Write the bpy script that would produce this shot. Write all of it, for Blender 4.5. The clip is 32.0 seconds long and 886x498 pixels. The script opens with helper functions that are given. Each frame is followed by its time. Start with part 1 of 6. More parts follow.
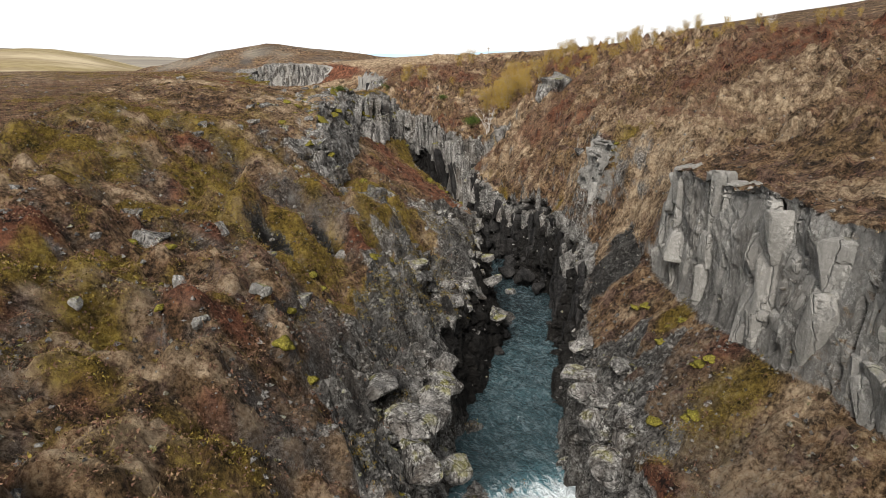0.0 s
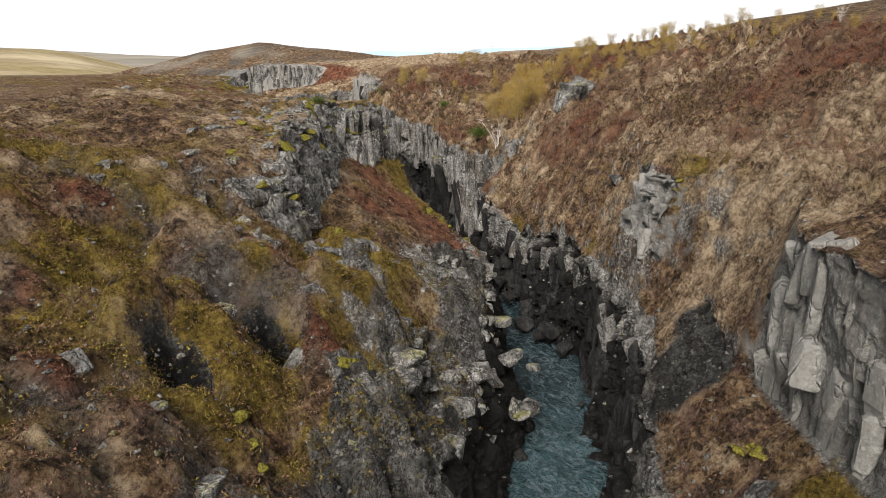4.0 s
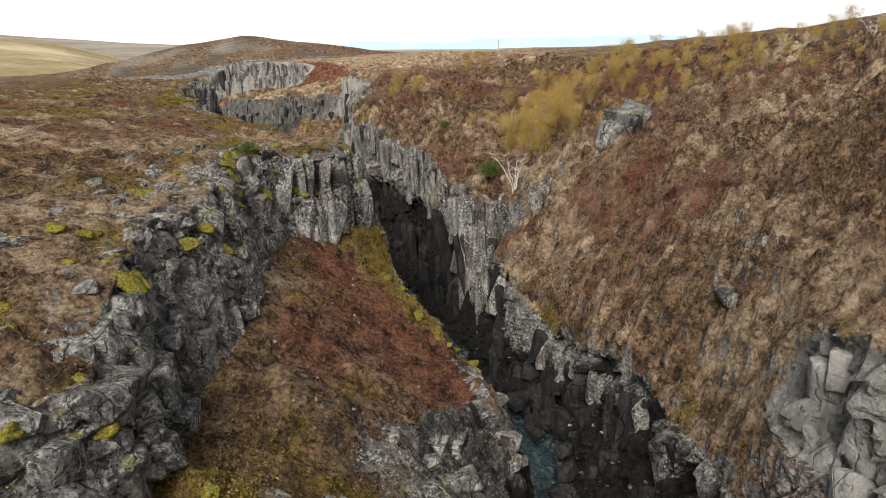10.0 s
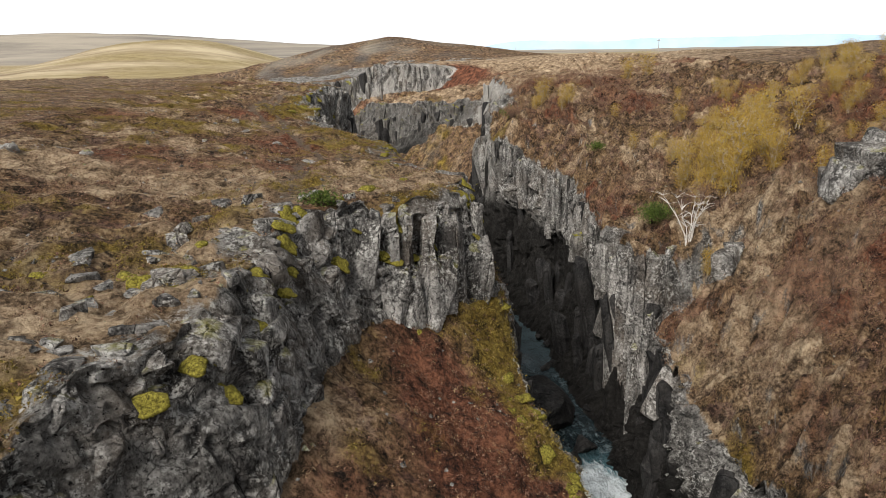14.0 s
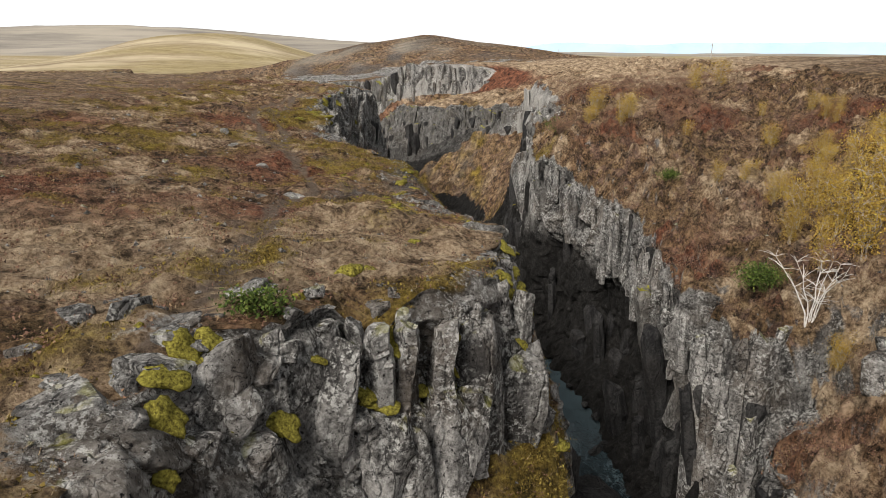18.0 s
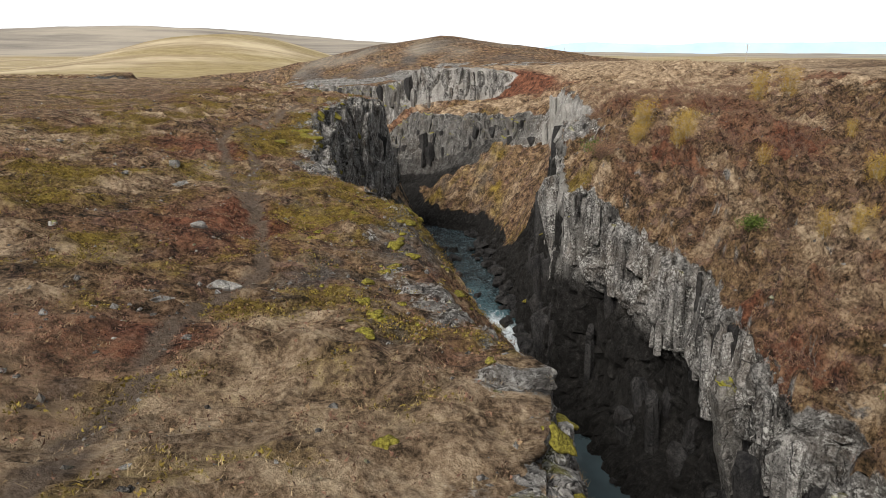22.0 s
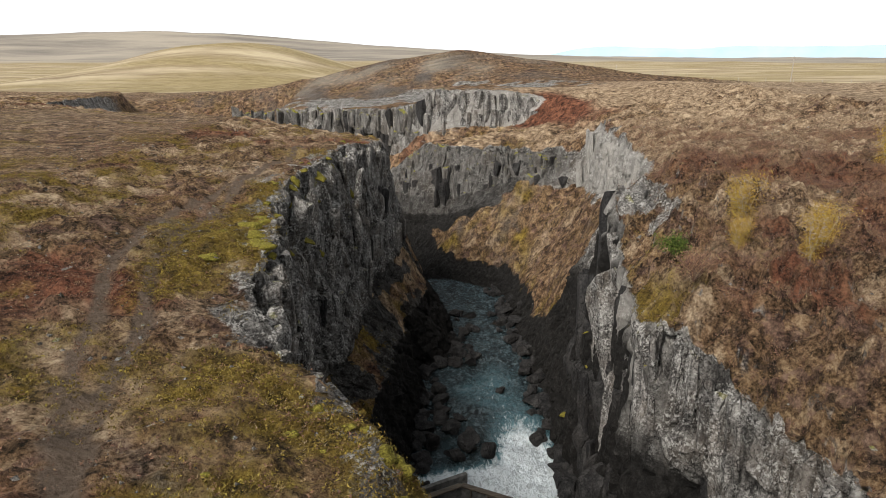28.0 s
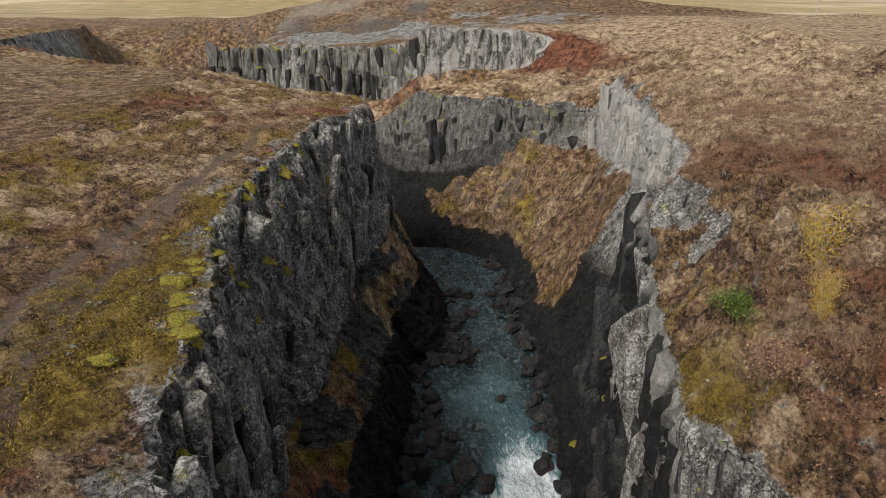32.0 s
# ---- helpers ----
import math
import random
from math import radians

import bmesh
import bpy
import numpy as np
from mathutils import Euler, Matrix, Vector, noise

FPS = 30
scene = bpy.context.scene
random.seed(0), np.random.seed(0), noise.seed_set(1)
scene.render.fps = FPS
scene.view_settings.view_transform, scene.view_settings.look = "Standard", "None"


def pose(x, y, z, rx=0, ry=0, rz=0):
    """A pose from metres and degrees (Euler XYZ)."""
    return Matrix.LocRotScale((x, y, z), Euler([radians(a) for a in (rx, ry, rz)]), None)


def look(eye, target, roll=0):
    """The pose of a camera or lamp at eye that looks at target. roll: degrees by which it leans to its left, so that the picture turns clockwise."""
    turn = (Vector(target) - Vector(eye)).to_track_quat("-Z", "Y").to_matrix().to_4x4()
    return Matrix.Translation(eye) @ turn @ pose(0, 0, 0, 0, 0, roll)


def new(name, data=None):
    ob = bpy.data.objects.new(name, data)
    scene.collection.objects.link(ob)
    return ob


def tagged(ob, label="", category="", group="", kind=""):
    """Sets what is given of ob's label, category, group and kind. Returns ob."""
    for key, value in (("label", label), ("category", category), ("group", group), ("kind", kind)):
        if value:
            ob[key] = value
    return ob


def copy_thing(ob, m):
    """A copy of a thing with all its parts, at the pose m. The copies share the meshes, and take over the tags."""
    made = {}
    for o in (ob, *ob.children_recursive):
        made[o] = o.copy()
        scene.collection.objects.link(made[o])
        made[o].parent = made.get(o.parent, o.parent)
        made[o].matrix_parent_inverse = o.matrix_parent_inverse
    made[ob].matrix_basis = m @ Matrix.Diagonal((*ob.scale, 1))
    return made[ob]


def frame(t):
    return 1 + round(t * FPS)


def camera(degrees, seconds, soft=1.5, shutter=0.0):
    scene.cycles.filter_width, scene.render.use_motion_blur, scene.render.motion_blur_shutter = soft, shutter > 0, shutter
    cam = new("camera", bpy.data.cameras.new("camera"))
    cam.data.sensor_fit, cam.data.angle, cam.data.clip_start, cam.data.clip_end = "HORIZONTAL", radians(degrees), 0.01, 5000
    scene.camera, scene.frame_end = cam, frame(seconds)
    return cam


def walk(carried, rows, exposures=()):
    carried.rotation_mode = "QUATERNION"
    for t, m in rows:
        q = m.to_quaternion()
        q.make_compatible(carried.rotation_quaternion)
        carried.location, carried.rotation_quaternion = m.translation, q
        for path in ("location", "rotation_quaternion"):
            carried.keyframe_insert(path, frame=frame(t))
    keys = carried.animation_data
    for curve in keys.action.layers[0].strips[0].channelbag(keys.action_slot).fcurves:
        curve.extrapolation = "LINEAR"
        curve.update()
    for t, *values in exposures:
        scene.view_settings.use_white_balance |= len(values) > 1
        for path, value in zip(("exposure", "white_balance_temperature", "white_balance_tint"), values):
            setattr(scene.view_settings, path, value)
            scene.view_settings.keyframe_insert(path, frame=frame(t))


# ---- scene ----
cam = camera(68.35, 32.0, soft=0.75)
PATH = [
    (0, (0.00, 0.00, 0.00), (3.008, 9.101, -2.850), -1.04),
    (0.5, (0.31, 1.34, 0.05), (3.313, 10.441, -2.802), -1.18),
    (1, (0.69, 2.66, 0.15), (3.687, 11.764, -2.716), -1.31),
    (1.5, (1.15, 4.06, 0.27), (4.135, 13.162, -2.606), -1.32),
    (2, (1.68, 5.56, 0.32), (4.678, 14.660, -2.561), -1.26),
    (2.5, (2.27, 7.14, 0.34), (5.257, 16.244, -2.543), -1.36),
    (3, (2.91, 8.73, 0.41), (5.879, 17.825, -2.475), -1.36),
    (3.5, (3.48, 10.36, 0.48), (6.450, 19.463, -2.416), -1.44),
    (5.5, (5.84, 16.94, 0.62), (8.808, 26.054, -2.248), -1.04),
    (6, (6.34, 18.54, 0.87), (9.306, 27.653, -2.000), -1.08),
    (6.5, (6.94, 20.21, 1.03), (9.900, 29.326, -1.829), -1.02),
    (7, (7.54, 21.88, 1.29), (10.500, 30.996, -1.571), -0.98),
    (7.5, (8.12, 23.51, 1.49), (11.074, 32.617, -1.389), -0.90),
    (8, (8.71, 25.12, 1.63), (11.652, 34.218, -1.293), -0.93),
    (8.5, (9.28, 26.70, 1.81), (12.214, 35.787, -1.169), -0.95),
    (9, (9.78, 28.26, 1.96), (12.712, 37.328, -1.068), -0.93),
    (9.5, (10.32, 29.77, 2.06), (13.246, 38.837, -0.965), -0.94),
    (10, (10.80, 31.25, 2.18), (13.725, 40.320, -0.846), -1.01),
    (10.5, (11.29, 32.64, 2.23), (13.897, 41.811, -0.794), -1.06),
    (11, (11.78, 34.08, 2.31), (13.601, 43.436, -0.709), -1.09),
    (11.5, (12.27, 35.56, 2.37), (13.498, 45.013, -0.645), -1.04),
    (12, (12.64, 37.06, 2.39), (13.871, 46.519, -0.619), -1.01),
    (12.5, (13.03, 38.49, 2.45), (14.256, 47.950, -0.565), -1.12),
    (13, (13.42, 39.85, 2.48), (14.648, 49.308, -0.529), -1.12),
    (13.5, (13.77, 41.34, 2.50), (14.786, 50.824, -0.497), -1.11),
    (14, (14.04, 42.95, 2.46), (14.923, 52.446, -0.530), -1.11),
    (14.5, (14.27, 44.52, 2.45), (14.750, 54.052, -0.538), -0.96),
    (16.5, (14.72, 49.74, 2.35), (15.154, 59.277, -0.632), 0.17),
    (17, (14.87, 51.26, 2.34), (15.295, 60.795, -0.644), 0.19),
    (17.5, (15.01, 52.76, 2.36), (15.426, 62.298, -0.624), 0.21),
    (18, (15.18, 54.24, 2.37), (15.591, 63.776, -0.623), 0.18),
    (18.5, (15.33, 55.69, 2.37), (15.737, 65.223, -0.625), 0.22),
    (19, (15.45, 57.15, 2.36), (15.850, 66.681, -0.630), 0.16),
    (19.5, (15.57, 58.58, 2.39), (15.798, 68.114, -0.608), 0.16),
    (20, (15.68, 59.96, 2.38), (15.896, 69.505, -0.607), 0.10),
    (20.5, (15.69, 61.29, 2.40), (15.863, 70.838, -0.576), 0.14),
    (21, (15.76, 62.66, 2.50), (15.924, 72.199, -0.488), 0.14),
    (21.5, (15.92, 64.02, 2.58), (16.060, 73.565, -0.415), 0.12),
    (22, (15.97, 65.37, 2.74), (16.105, 74.909, -0.252), 0.09),
    (22.5, (16.07, 66.74, 2.91), (16.198, 76.279, -0.084), -0.01),
    (23, (16.17, 68.10, 3.20), (16.301, 77.643, 0.208), -0.04),
    (23.5, (16.30, 69.40, 3.63), (16.420, 78.937, 0.635), -0.04),
    (24, (16.41, 70.78, 4.04), (16.527, 80.321, 1.044), -0.04),
    (24.5, (16.48, 72.25, 4.32), (16.597, 81.793, 1.320), -0.11),
    (25, (16.56, 73.76, 4.45), (16.690, 83.301, 1.463), -0.08),
    (25.5, (16.64, 75.20, 4.61), (16.771, 84.738, 1.619), -0.06),
    (27.5, (16.40, 81.27, 5.11), (16.292, 90.825, 2.156), 0.05),
    (28, (16.45, 82.58, 5.36), (16.317, 92.139, 2.419), -0.03),
    (28.5, (16.51, 83.88, 5.65), (16.390, 93.439, 2.703), -0.04),
    (29, (16.50, 85.18, 6.03), (16.387, 94.734, 3.086), 0.05),
    (29.5, (16.52, 86.49, 6.41), (16.417, 96.033, 3.436), 0.11),
    (30, (16.54, 87.78, 6.80), (16.445, 97.261, 3.631), 0.21),
    (30.5, (16.57, 89.02, 7.17), (16.480, 98.423, 3.782), 0.25),
    (31, (16.63, 90.24, 7.51), (16.534, 99.566, 3.891), 0.21),
    (31.5, (16.66, 91.52, 7.84), (16.565, 100.756, 4.007), 0.20),
    (32, (16.66, 92.80, 8.24), (16.572, 101.942, 4.174), 0.20),
]
walk(cam, [(t, look(eye, target, roll)) for t, eye, target, roll in PATH], [(0.0, 0.70), (32.0, 0.70)])

# ---- sky and sun ----
SUN_AZ, SUN_EL = radians(213), radians(42)
sky_world = bpy.data.worlds.new("overcast_sky")
scene.world = sky_world
sky_world.use_nodes = True
wn, wl = sky_world.node_tree.nodes, sky_world.node_tree.links
wn.clear()
w_out = wn.new("ShaderNodeOutputWorld")
w_sky = wn.new("ShaderNodeTexSky")
w_sky.sky_type, w_sky.sun_disc = "NISHITA", False
w_sky.sun_elevation, w_sky.sun_rotation = SUN_EL, SUN_AZ
w_blue = wn.new("ShaderNodeBackground")
w_blue.inputs["Strength"].default_value = 0.12
wl.new(w_sky.outputs[0], w_blue.inputs["Color"])
w_cloud = wn.new("ShaderNodeBackground")
w_cloud.inputs["Color"].default_value = (0.97, 0.985, 1.0, 1)
w_cloud.inputs["Strength"].default_value = 1.12
w_mix = wn.new("ShaderNodeMixShader")
w_co = wn.new("ShaderNodeTexCoord")
w_map = wn.new("ShaderNodeMapping")
w_map.inputs["Scale"].default_value = (2.2, 2.2, 16)
w_noise = wn.new("ShaderNodeTexNoise")
w_noise.inputs["Scale"].default_value = 1.1
w_noise.inputs["Detail"].default_value = 5
w_ramp = wn.new("ShaderNodeValToRGB")
w_ramp.color_ramp.elements[0].position, w_ramp.color_ramp.elements[1].position = 0.30, 0.47
w_ramp.color_ramp.elements[0].color = (0.55, 0.55, 0.55, 1)
wl.new(w_co.outputs["Generated"], w_map.inputs["Vector"])
wl.new(w_map.outputs[0], w_noise.inputs["Vector"])
wl.new(w_noise.outputs[0], w_ramp.inputs[0])
wl.new(w_ramp.outputs[0], w_mix.inputs[0])
wl.new(w_blue.outputs[0], w_mix.inputs[1])
wl.new(w_cloud.outputs[0], w_mix.inputs[2])
w_sep, w_fade = wn.new("ShaderNodeSeparateXYZ"), wn.new("ShaderNodeMapRange")
w_fade.inputs["From Min"].default_value, w_fade.inputs["From Max"].default_value = 0.08, 0.52
w_fade.inputs["To Min"].default_value, w_fade.inputs["To Max"].default_value = 0.72, 0.36
wl.new(w_co.outputs["Generated"], w_sep.inputs[0])
wl.new(w_sep.outputs[2], w_fade.inputs["Value"])
wl.new(w_fade.outputs[0], w_cloud.inputs["Strength"])
wl.new(w_mix.outputs[0], w_out.inputs[0])

sun = new("sun", bpy.data.lights.new("sun", "SUN"))
sun.data.energy, sun.data.angle, sun.data.color = 3.6, radians(26), (1.0, 0.95, 0.88)
sun.rotation_euler = Euler((radians(48), 0, radians(-33)))

# ---- materials ----
class Nodes:
    """Short hands for building one node material."""

    def __init__(self, name, rough=0.9):
        self.mat = bpy.data.materials.new(name)
        self.mat.use_nodes = True
        self.tree = self.mat.node_tree
        self.bsdf = self.tree.nodes["Principled BSDF"]
        self.bsdf.inputs["Roughness"].default_value = rough
        self.bsdf.inputs["Specular IOR Level"].default_value = 0.12
        self.pos = self.add("ShaderNodeNewGeometry")

    def add(self, kind):
        return self.tree.nodes.new(kind)

    def wire(self, value, socket):
        if isinstance(value, bpy.types.NodeSocket):
            self.tree.links.new(value, socket)
        else:
            socket.default_value = value

    def noise(self, scale, detail=4.0, rough=0.55, stretch=(1, 1, 1), distort=0.0):
        m, t = self.add("ShaderNodeMapping"), self.add("ShaderNodeTexNoise")
        m.inputs["Scale"].default_value = stretch
        self.wire(self.pos.outputs["Position"], m.inputs["Vector"])
        self.wire(m.outputs[0], t.inputs["Vector"])
        t.inputs["Scale"].default_value, t.inputs["Detail"].default_value = scale, detail
        t.inputs["Roughness"].default_value, t.inputs["Distortion"].default_value = rough, distort
        return t.outputs[0]

    def cracks(self, scale, stretch=(1, 1, 1)):
        m, t = self.add("ShaderNodeMapping"), self.add("ShaderNodeTexVoronoi")
        m.inputs["Scale"].default_value = stretch
        t.feature = "DISTANCE_TO_EDGE"
        wave, shift, total = self.add("ShaderNodeTexNoise"), self.add("ShaderNodeVectorMath"), self.add("ShaderNodeVectorMath")
        wave.inputs["Scale"].default_value, wave.inputs["Detail"].default_value = 1.6, 4
        shift.operation = "SCALE"
        shift.inputs["Scale"].default_value = 0.7
        self.wire(self.pos.outputs["Position"], wave.inputs["Vector"])
        self.wire(wave.outputs["Color"], shift.inputs[0])
        self.wire(self.pos.outputs["Position"], total.inputs[0])
        self.wire(shift.outputs[0], total.inputs[1])
        self.wire(total.outputs[0], m.inputs["Vector"])
        self.wire(m.outputs[0], t.inputs["Vector"])
        t.inputs["Scale"].default_value = scale
        return t.outputs["Distance"]

    def ramp(self, value, stops):
        r = self.add("ShaderNodeValToRGB")
        while len(r.color_ramp.elements) < len(stops):
            r.color_ramp.elements.new(0.5)
        for e, (at, c) in zip(r.color_ramp.elements, stops):
            e.position, e.color = at, (*c, 1) if isinstance(c, tuple) else (c, c, c, 1)
        self.wire(value, r.inputs[0])
        return r.outputs[0]

    def math(self, how, a, b=0.0):
        m = self.add("ShaderNodeMath")
        m.operation = how
        self.wire(a, m.inputs[0]), self.wire(b, m.inputs[1])
        return m.outputs[0]

    def mix(self, fac, a, b):
        m = self.add("ShaderNodeMix")
        m.data_type = "RGBA"
        self.wire(fac, m.inputs["Factor"])
        for v, s in ((a, m.inputs[6]), (b, m.inputs[7])):
            self.wire((*v, 1) if isinstance(v, tuple) else v, s)
        return m.outputs[2]

    def attribute(self, name):
        a = self.add("ShaderNodeAttribute")
        a.attribute_name = name
        return a.outputs["Fac"]

    def up(self):
        s = self.add("ShaderNodeSeparateXYZ")
        self.wire(self.pos.outputs["Normal"], s.inputs[0])
        return s.outputs[2]

    def bump(self, height, strength, distance=0.1):
        b = self.add("ShaderNodeBump")
        b.inputs["Strength"].default_value, b.inputs["Distance"].default_value = strength, distance
        self.wire(height, b.inputs["Height"])
        self.wire(b.outputs[0], self.bsdf.inputs["Normal"])

    def done(self, colour):
        self.wire(colour if isinstance(colour, bpy.types.NodeSocket) else (*colour, 1), self.bsdf.inputs["Base Color"])
        return self.mat


def rock_colour(n, pale=0.5):
    """Grey basalt with streaks, rust, dark stains, cracks and pale crusts of lichen."""
    big, streak, fine = n.noise(0.35, 3), n.noise(1.3, 6, 0.62, stretch=(1, 1, 0.3)), n.noise(7, 7, 0.75)
    c = n.ramp(n.math("ADD", n.math("MULTIPLY", streak, 0.5), n.math("MULTIPLY", fine, 0.5)),
               [(0.39, (0.014, 0.013, 0.013)), (0.45, (0.066, 0.062, 0.058)), (0.52, (0.165, 0.157, 0.148)), (0.62, (0.34, 0.325, 0.305))])
    c = n.mix(n.ramp(big, [(0.48, 0.0), (0.64, 0.45)]), c, (0.105, 0.082, 0.062))
    c = n.mix(n.ramp(n.noise(0.9, 5, 0.65, stretch=(1, 1, 0.16)), [(0.55, 0.0), (0.64, 0.7)]), c, (0.022, 0.021, 0.021))
    lichen = n.math("MULTIPLY", n.ramp(n.noise(0.9, 5, 0.7), [(0.42, 0.0), (0.56, 1.0)]), n.ramp(n.noise(5.5, 8, 0.8), [(0.51, 0.0), (0.545, 1.0)]))
    c = n.mix(n.math("MULTIPLY", lichen, pale), c, (0.56, 0.55, 0.52))
    c = n.mix(n.ramp(n.noise(9, 5, 0.75), [(0.37, 1.0), (0.43, 0.0)]), c, (0.010, 0.009, 0.009))
    crack = n.math("MINIMUM", n.ramp(n.cracks(0.9, (1, 1, 0.3)), [(0.0, 0.0), (0.03, 1.0)]), n.ramp(n.cracks(2.2, (1, 1, 0.8)), [(0.0, 0.15), (0.035, 1.0)]))
    crack = n.math("MAXIMUM", crack, n.ramp(n.noise(0.8, 4), [(0.48, 1.0), (0.6, 0.0)]))
    return n.mix(n.math("SUBTRACT", 1.0, crack), c, (0.010, 0.009, 0.009)), fine, streak


def rock_material(name, pale, moss, tint=None, strong=0.45):
    n = Nodes(name, 0.93)
    c, fine, streak = rock_colour(n, pale)
    cr = n.ramp(n.cracks(1.1, (1, 1, 0.22)), [(0.0, 0.0), (0.06, 1.0)])
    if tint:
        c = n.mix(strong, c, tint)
    green = n.ramp(n.noise(6, 4), [(0.35, (0.10, 0.085, 0.012)), (0.62, (0.25, 0.24, 0.03))])
    on = n.math("MULTIPLY", n.ramp(n.up(), [(0.45, 0.0), (0.75, 1.0)]), n.ramp(n.noise(0.9, 4), [(0.60 - 0.2 * moss, 0.0), (0.66 - 0.2 * moss, 1.0)]))
    c = n.mix(n.math("MULTIPLY", on, min(1.0, moss * 2)), c, green)
    n.bump(n.math("ADD", n.math("MULTIPLY", streak, 0.9), n.math("ADD", n.math("MULTIPLY", fine, 0.6), n.math("MULTIPLY", cr, 0.5))), 0.9, 0.25)
    return n.done(c)


def ground_material():
    n = Nodes("heath", 0.95)
    big, mid, fine, grit = n.noise(0.16, 3), n.noise(1.1, 5, 0.6), n.noise(5.5, 8, 0.78), n.noise(26, 4, 0.7)
    speck = n.math("ADD", n.math("MULTIPLY", mid, 0.45), n.math("MULTIPLY", fine, 0.55))
    brown = n.ramp(speck, [(0.41, (0.010, 0.007, 0.004)), (0.47, (0.085, 0.050, 0.027)), (0.53, (0.215, 0.135, 0.077)), (0.62, (0.42, 0.312, 0.195))])
    brown = n.mix(n.ramp(big, [(0.44, 0.0), (0.62, 0.4)]), brown, n.ramp(fine, [(0.40, (0.02, 0.014, 0.007)), (0.58, (0.21, 0.145, 0.062))]))
    brown = n.mix(n.ramp(n.noise(0.9, 4, 0.6, distort=0.6), [(0.53, 0.0), (0.60, 0.7)]), brown, n.ramp(speck, [(0.42, (0.03, 0.016, 0.015)), (0.58, (0.20, 0.125, 0.10))]))
    brown = n.mix(n.ramp(n.noise(1.3, 4, 0.6, distort=0.6), [(0.38, 0.9), (0.45, 0.0)]), brown, n.ramp(fine, [(0.42, (0.006, 0.005, 0.004)), (0.6, (0.09, 0.06, 0.04))]))
    red = n.ramp(speck, [(0.41, (0.010, 0.006, 0.006)), (0.48, (0.098, 0.039, 0.023)), (0.60, (0.265, 0.115, 0.066))])
    straw = n.ramp(speck, [(0.40, (0.045, 0.03, 0.017)), (0.48, (0.24, 0.166, 0.104)), (0.60, (0.54, 0.42, 0.285))])
    moss = n.ramp(speck, [(0.40, (0.018, 0.015, 0.004)), (0.5, (0.145, 0.097, 0.020)), (0.61, (0.30, 0.22, 0.052))])
    bare = n.ramp(n.math("ADD", n.math("MULTIPLY", fine, 0.5), n.math("MULTIPLY", grit, 0.5)),
                  [(0.40, (0.009, 0.008, 0.007)), (0.49, (0.070, 0.059, 0.051)), (0.62, (0.25, 0.222, 0.198))])
    gold = n.mix(n.ramp(n.noise(0.03, 4, 0.6, stretch=(0.3, 1, 1)), [(0.42, 0.0), (0.6, 1.0)]), n.ramp(n.noise(0.4, 6, 0.7, stretch=(0.3, 1, 1)), [(0.35, (0.18, 0.138, 0.066)), (0.65, (0.31, 0.25, 0.135))]),
                 n.ramp(n.noise(0.05, 5, 0.7, stretch=(0.2, 1, 1)), [(0.38, (0.20, 0.15, 0.095)), (0.62, (0.44, 0.37, 0.245))]))
    moor = n.ramp(n.noise(0.006, 6, 0.7, stretch=(0.3, 1, 1)), [(0.36, (0.15, 0.135, 0.118)), (0.6, (0.30, 0.265, 0.215))])
    rough_edge = n.math("MULTIPLY", n.math("SUBTRACT", fine, 0.5), 1.1)

    def laid(c, name, over, soft=0.22):
        f = n.ramp(n.math("ADD", n.attribute(name), n.math("MULTIPLY", rough_edge, 0.8)), [(0.5 - soft, 0.0), (0.5 + soft, 1.0)])
        return n.mix(f, c, over)

    c = laid(brown, "straw", straw)
    c = laid(c, "red", red)
    c = laid(c, "moss", moss)
    c = laid(c, "bare", bare)
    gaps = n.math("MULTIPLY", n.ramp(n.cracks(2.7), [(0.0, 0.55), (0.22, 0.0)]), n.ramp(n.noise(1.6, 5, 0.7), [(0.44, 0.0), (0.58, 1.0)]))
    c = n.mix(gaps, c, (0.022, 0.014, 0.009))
    c = laid(c, "gold", gold)
    c = laid(c, "moor", moor)
    c = laid(c, "trail", n.ramp(fine, [(0.3, (0.065, 0.047, 0.034)), (0.7, (0.19, 0.145, 0.11))]))
    rock, rfine, streak = rock_colour(n, 0.75)
    rock = n.mix(n.math("MULTIPLY", n.attribute("pale"), 0.45), rock, n.ramp(n.noise(0.9, 6, 0.7, stretch=(1, 1, 0.22)), [(0.30, (0.07, 0.066, 0.06)), (0.42, (0.32, 0.305, 0.28)), (0.66, (0.52, 0.505, 0.475))]))
    # near-black layer: wet rock, and gorge shade painted into the colour
    rock = n.mix(n.math("MULTIPLY", n.attribute("wet_shade"), 0.96), rock, n.ramp(n.noise(2.2, 7, 0.78), [(0.4, (0.004, 0.0037, 0.0035)), (0.58, (0.014, 0.013, 0.012)), (0.68, (0.05, 0.047, 0.043))]))
    steep = n.ramp(n.math("ADD", n.up(), n.math("MULTIPLY", rough_edge, 0.35)), [(0.22, 1.0), (0.36, 0.0)])
    stony = n.ramp(n.math("ADD", n.attribute("rock"), n.math("MULTIPLY", rough_edge, 0.8)), [(0.4, 0.0), (0.6, 1.0)])
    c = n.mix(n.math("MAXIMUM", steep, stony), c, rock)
    n.bump(n.math("ADD", n.math("MULTIPLY", fine, 0.8), n.math("MULTIPLY", grit, 0.4)), 1.0, 0.3)
    return n.done(c)


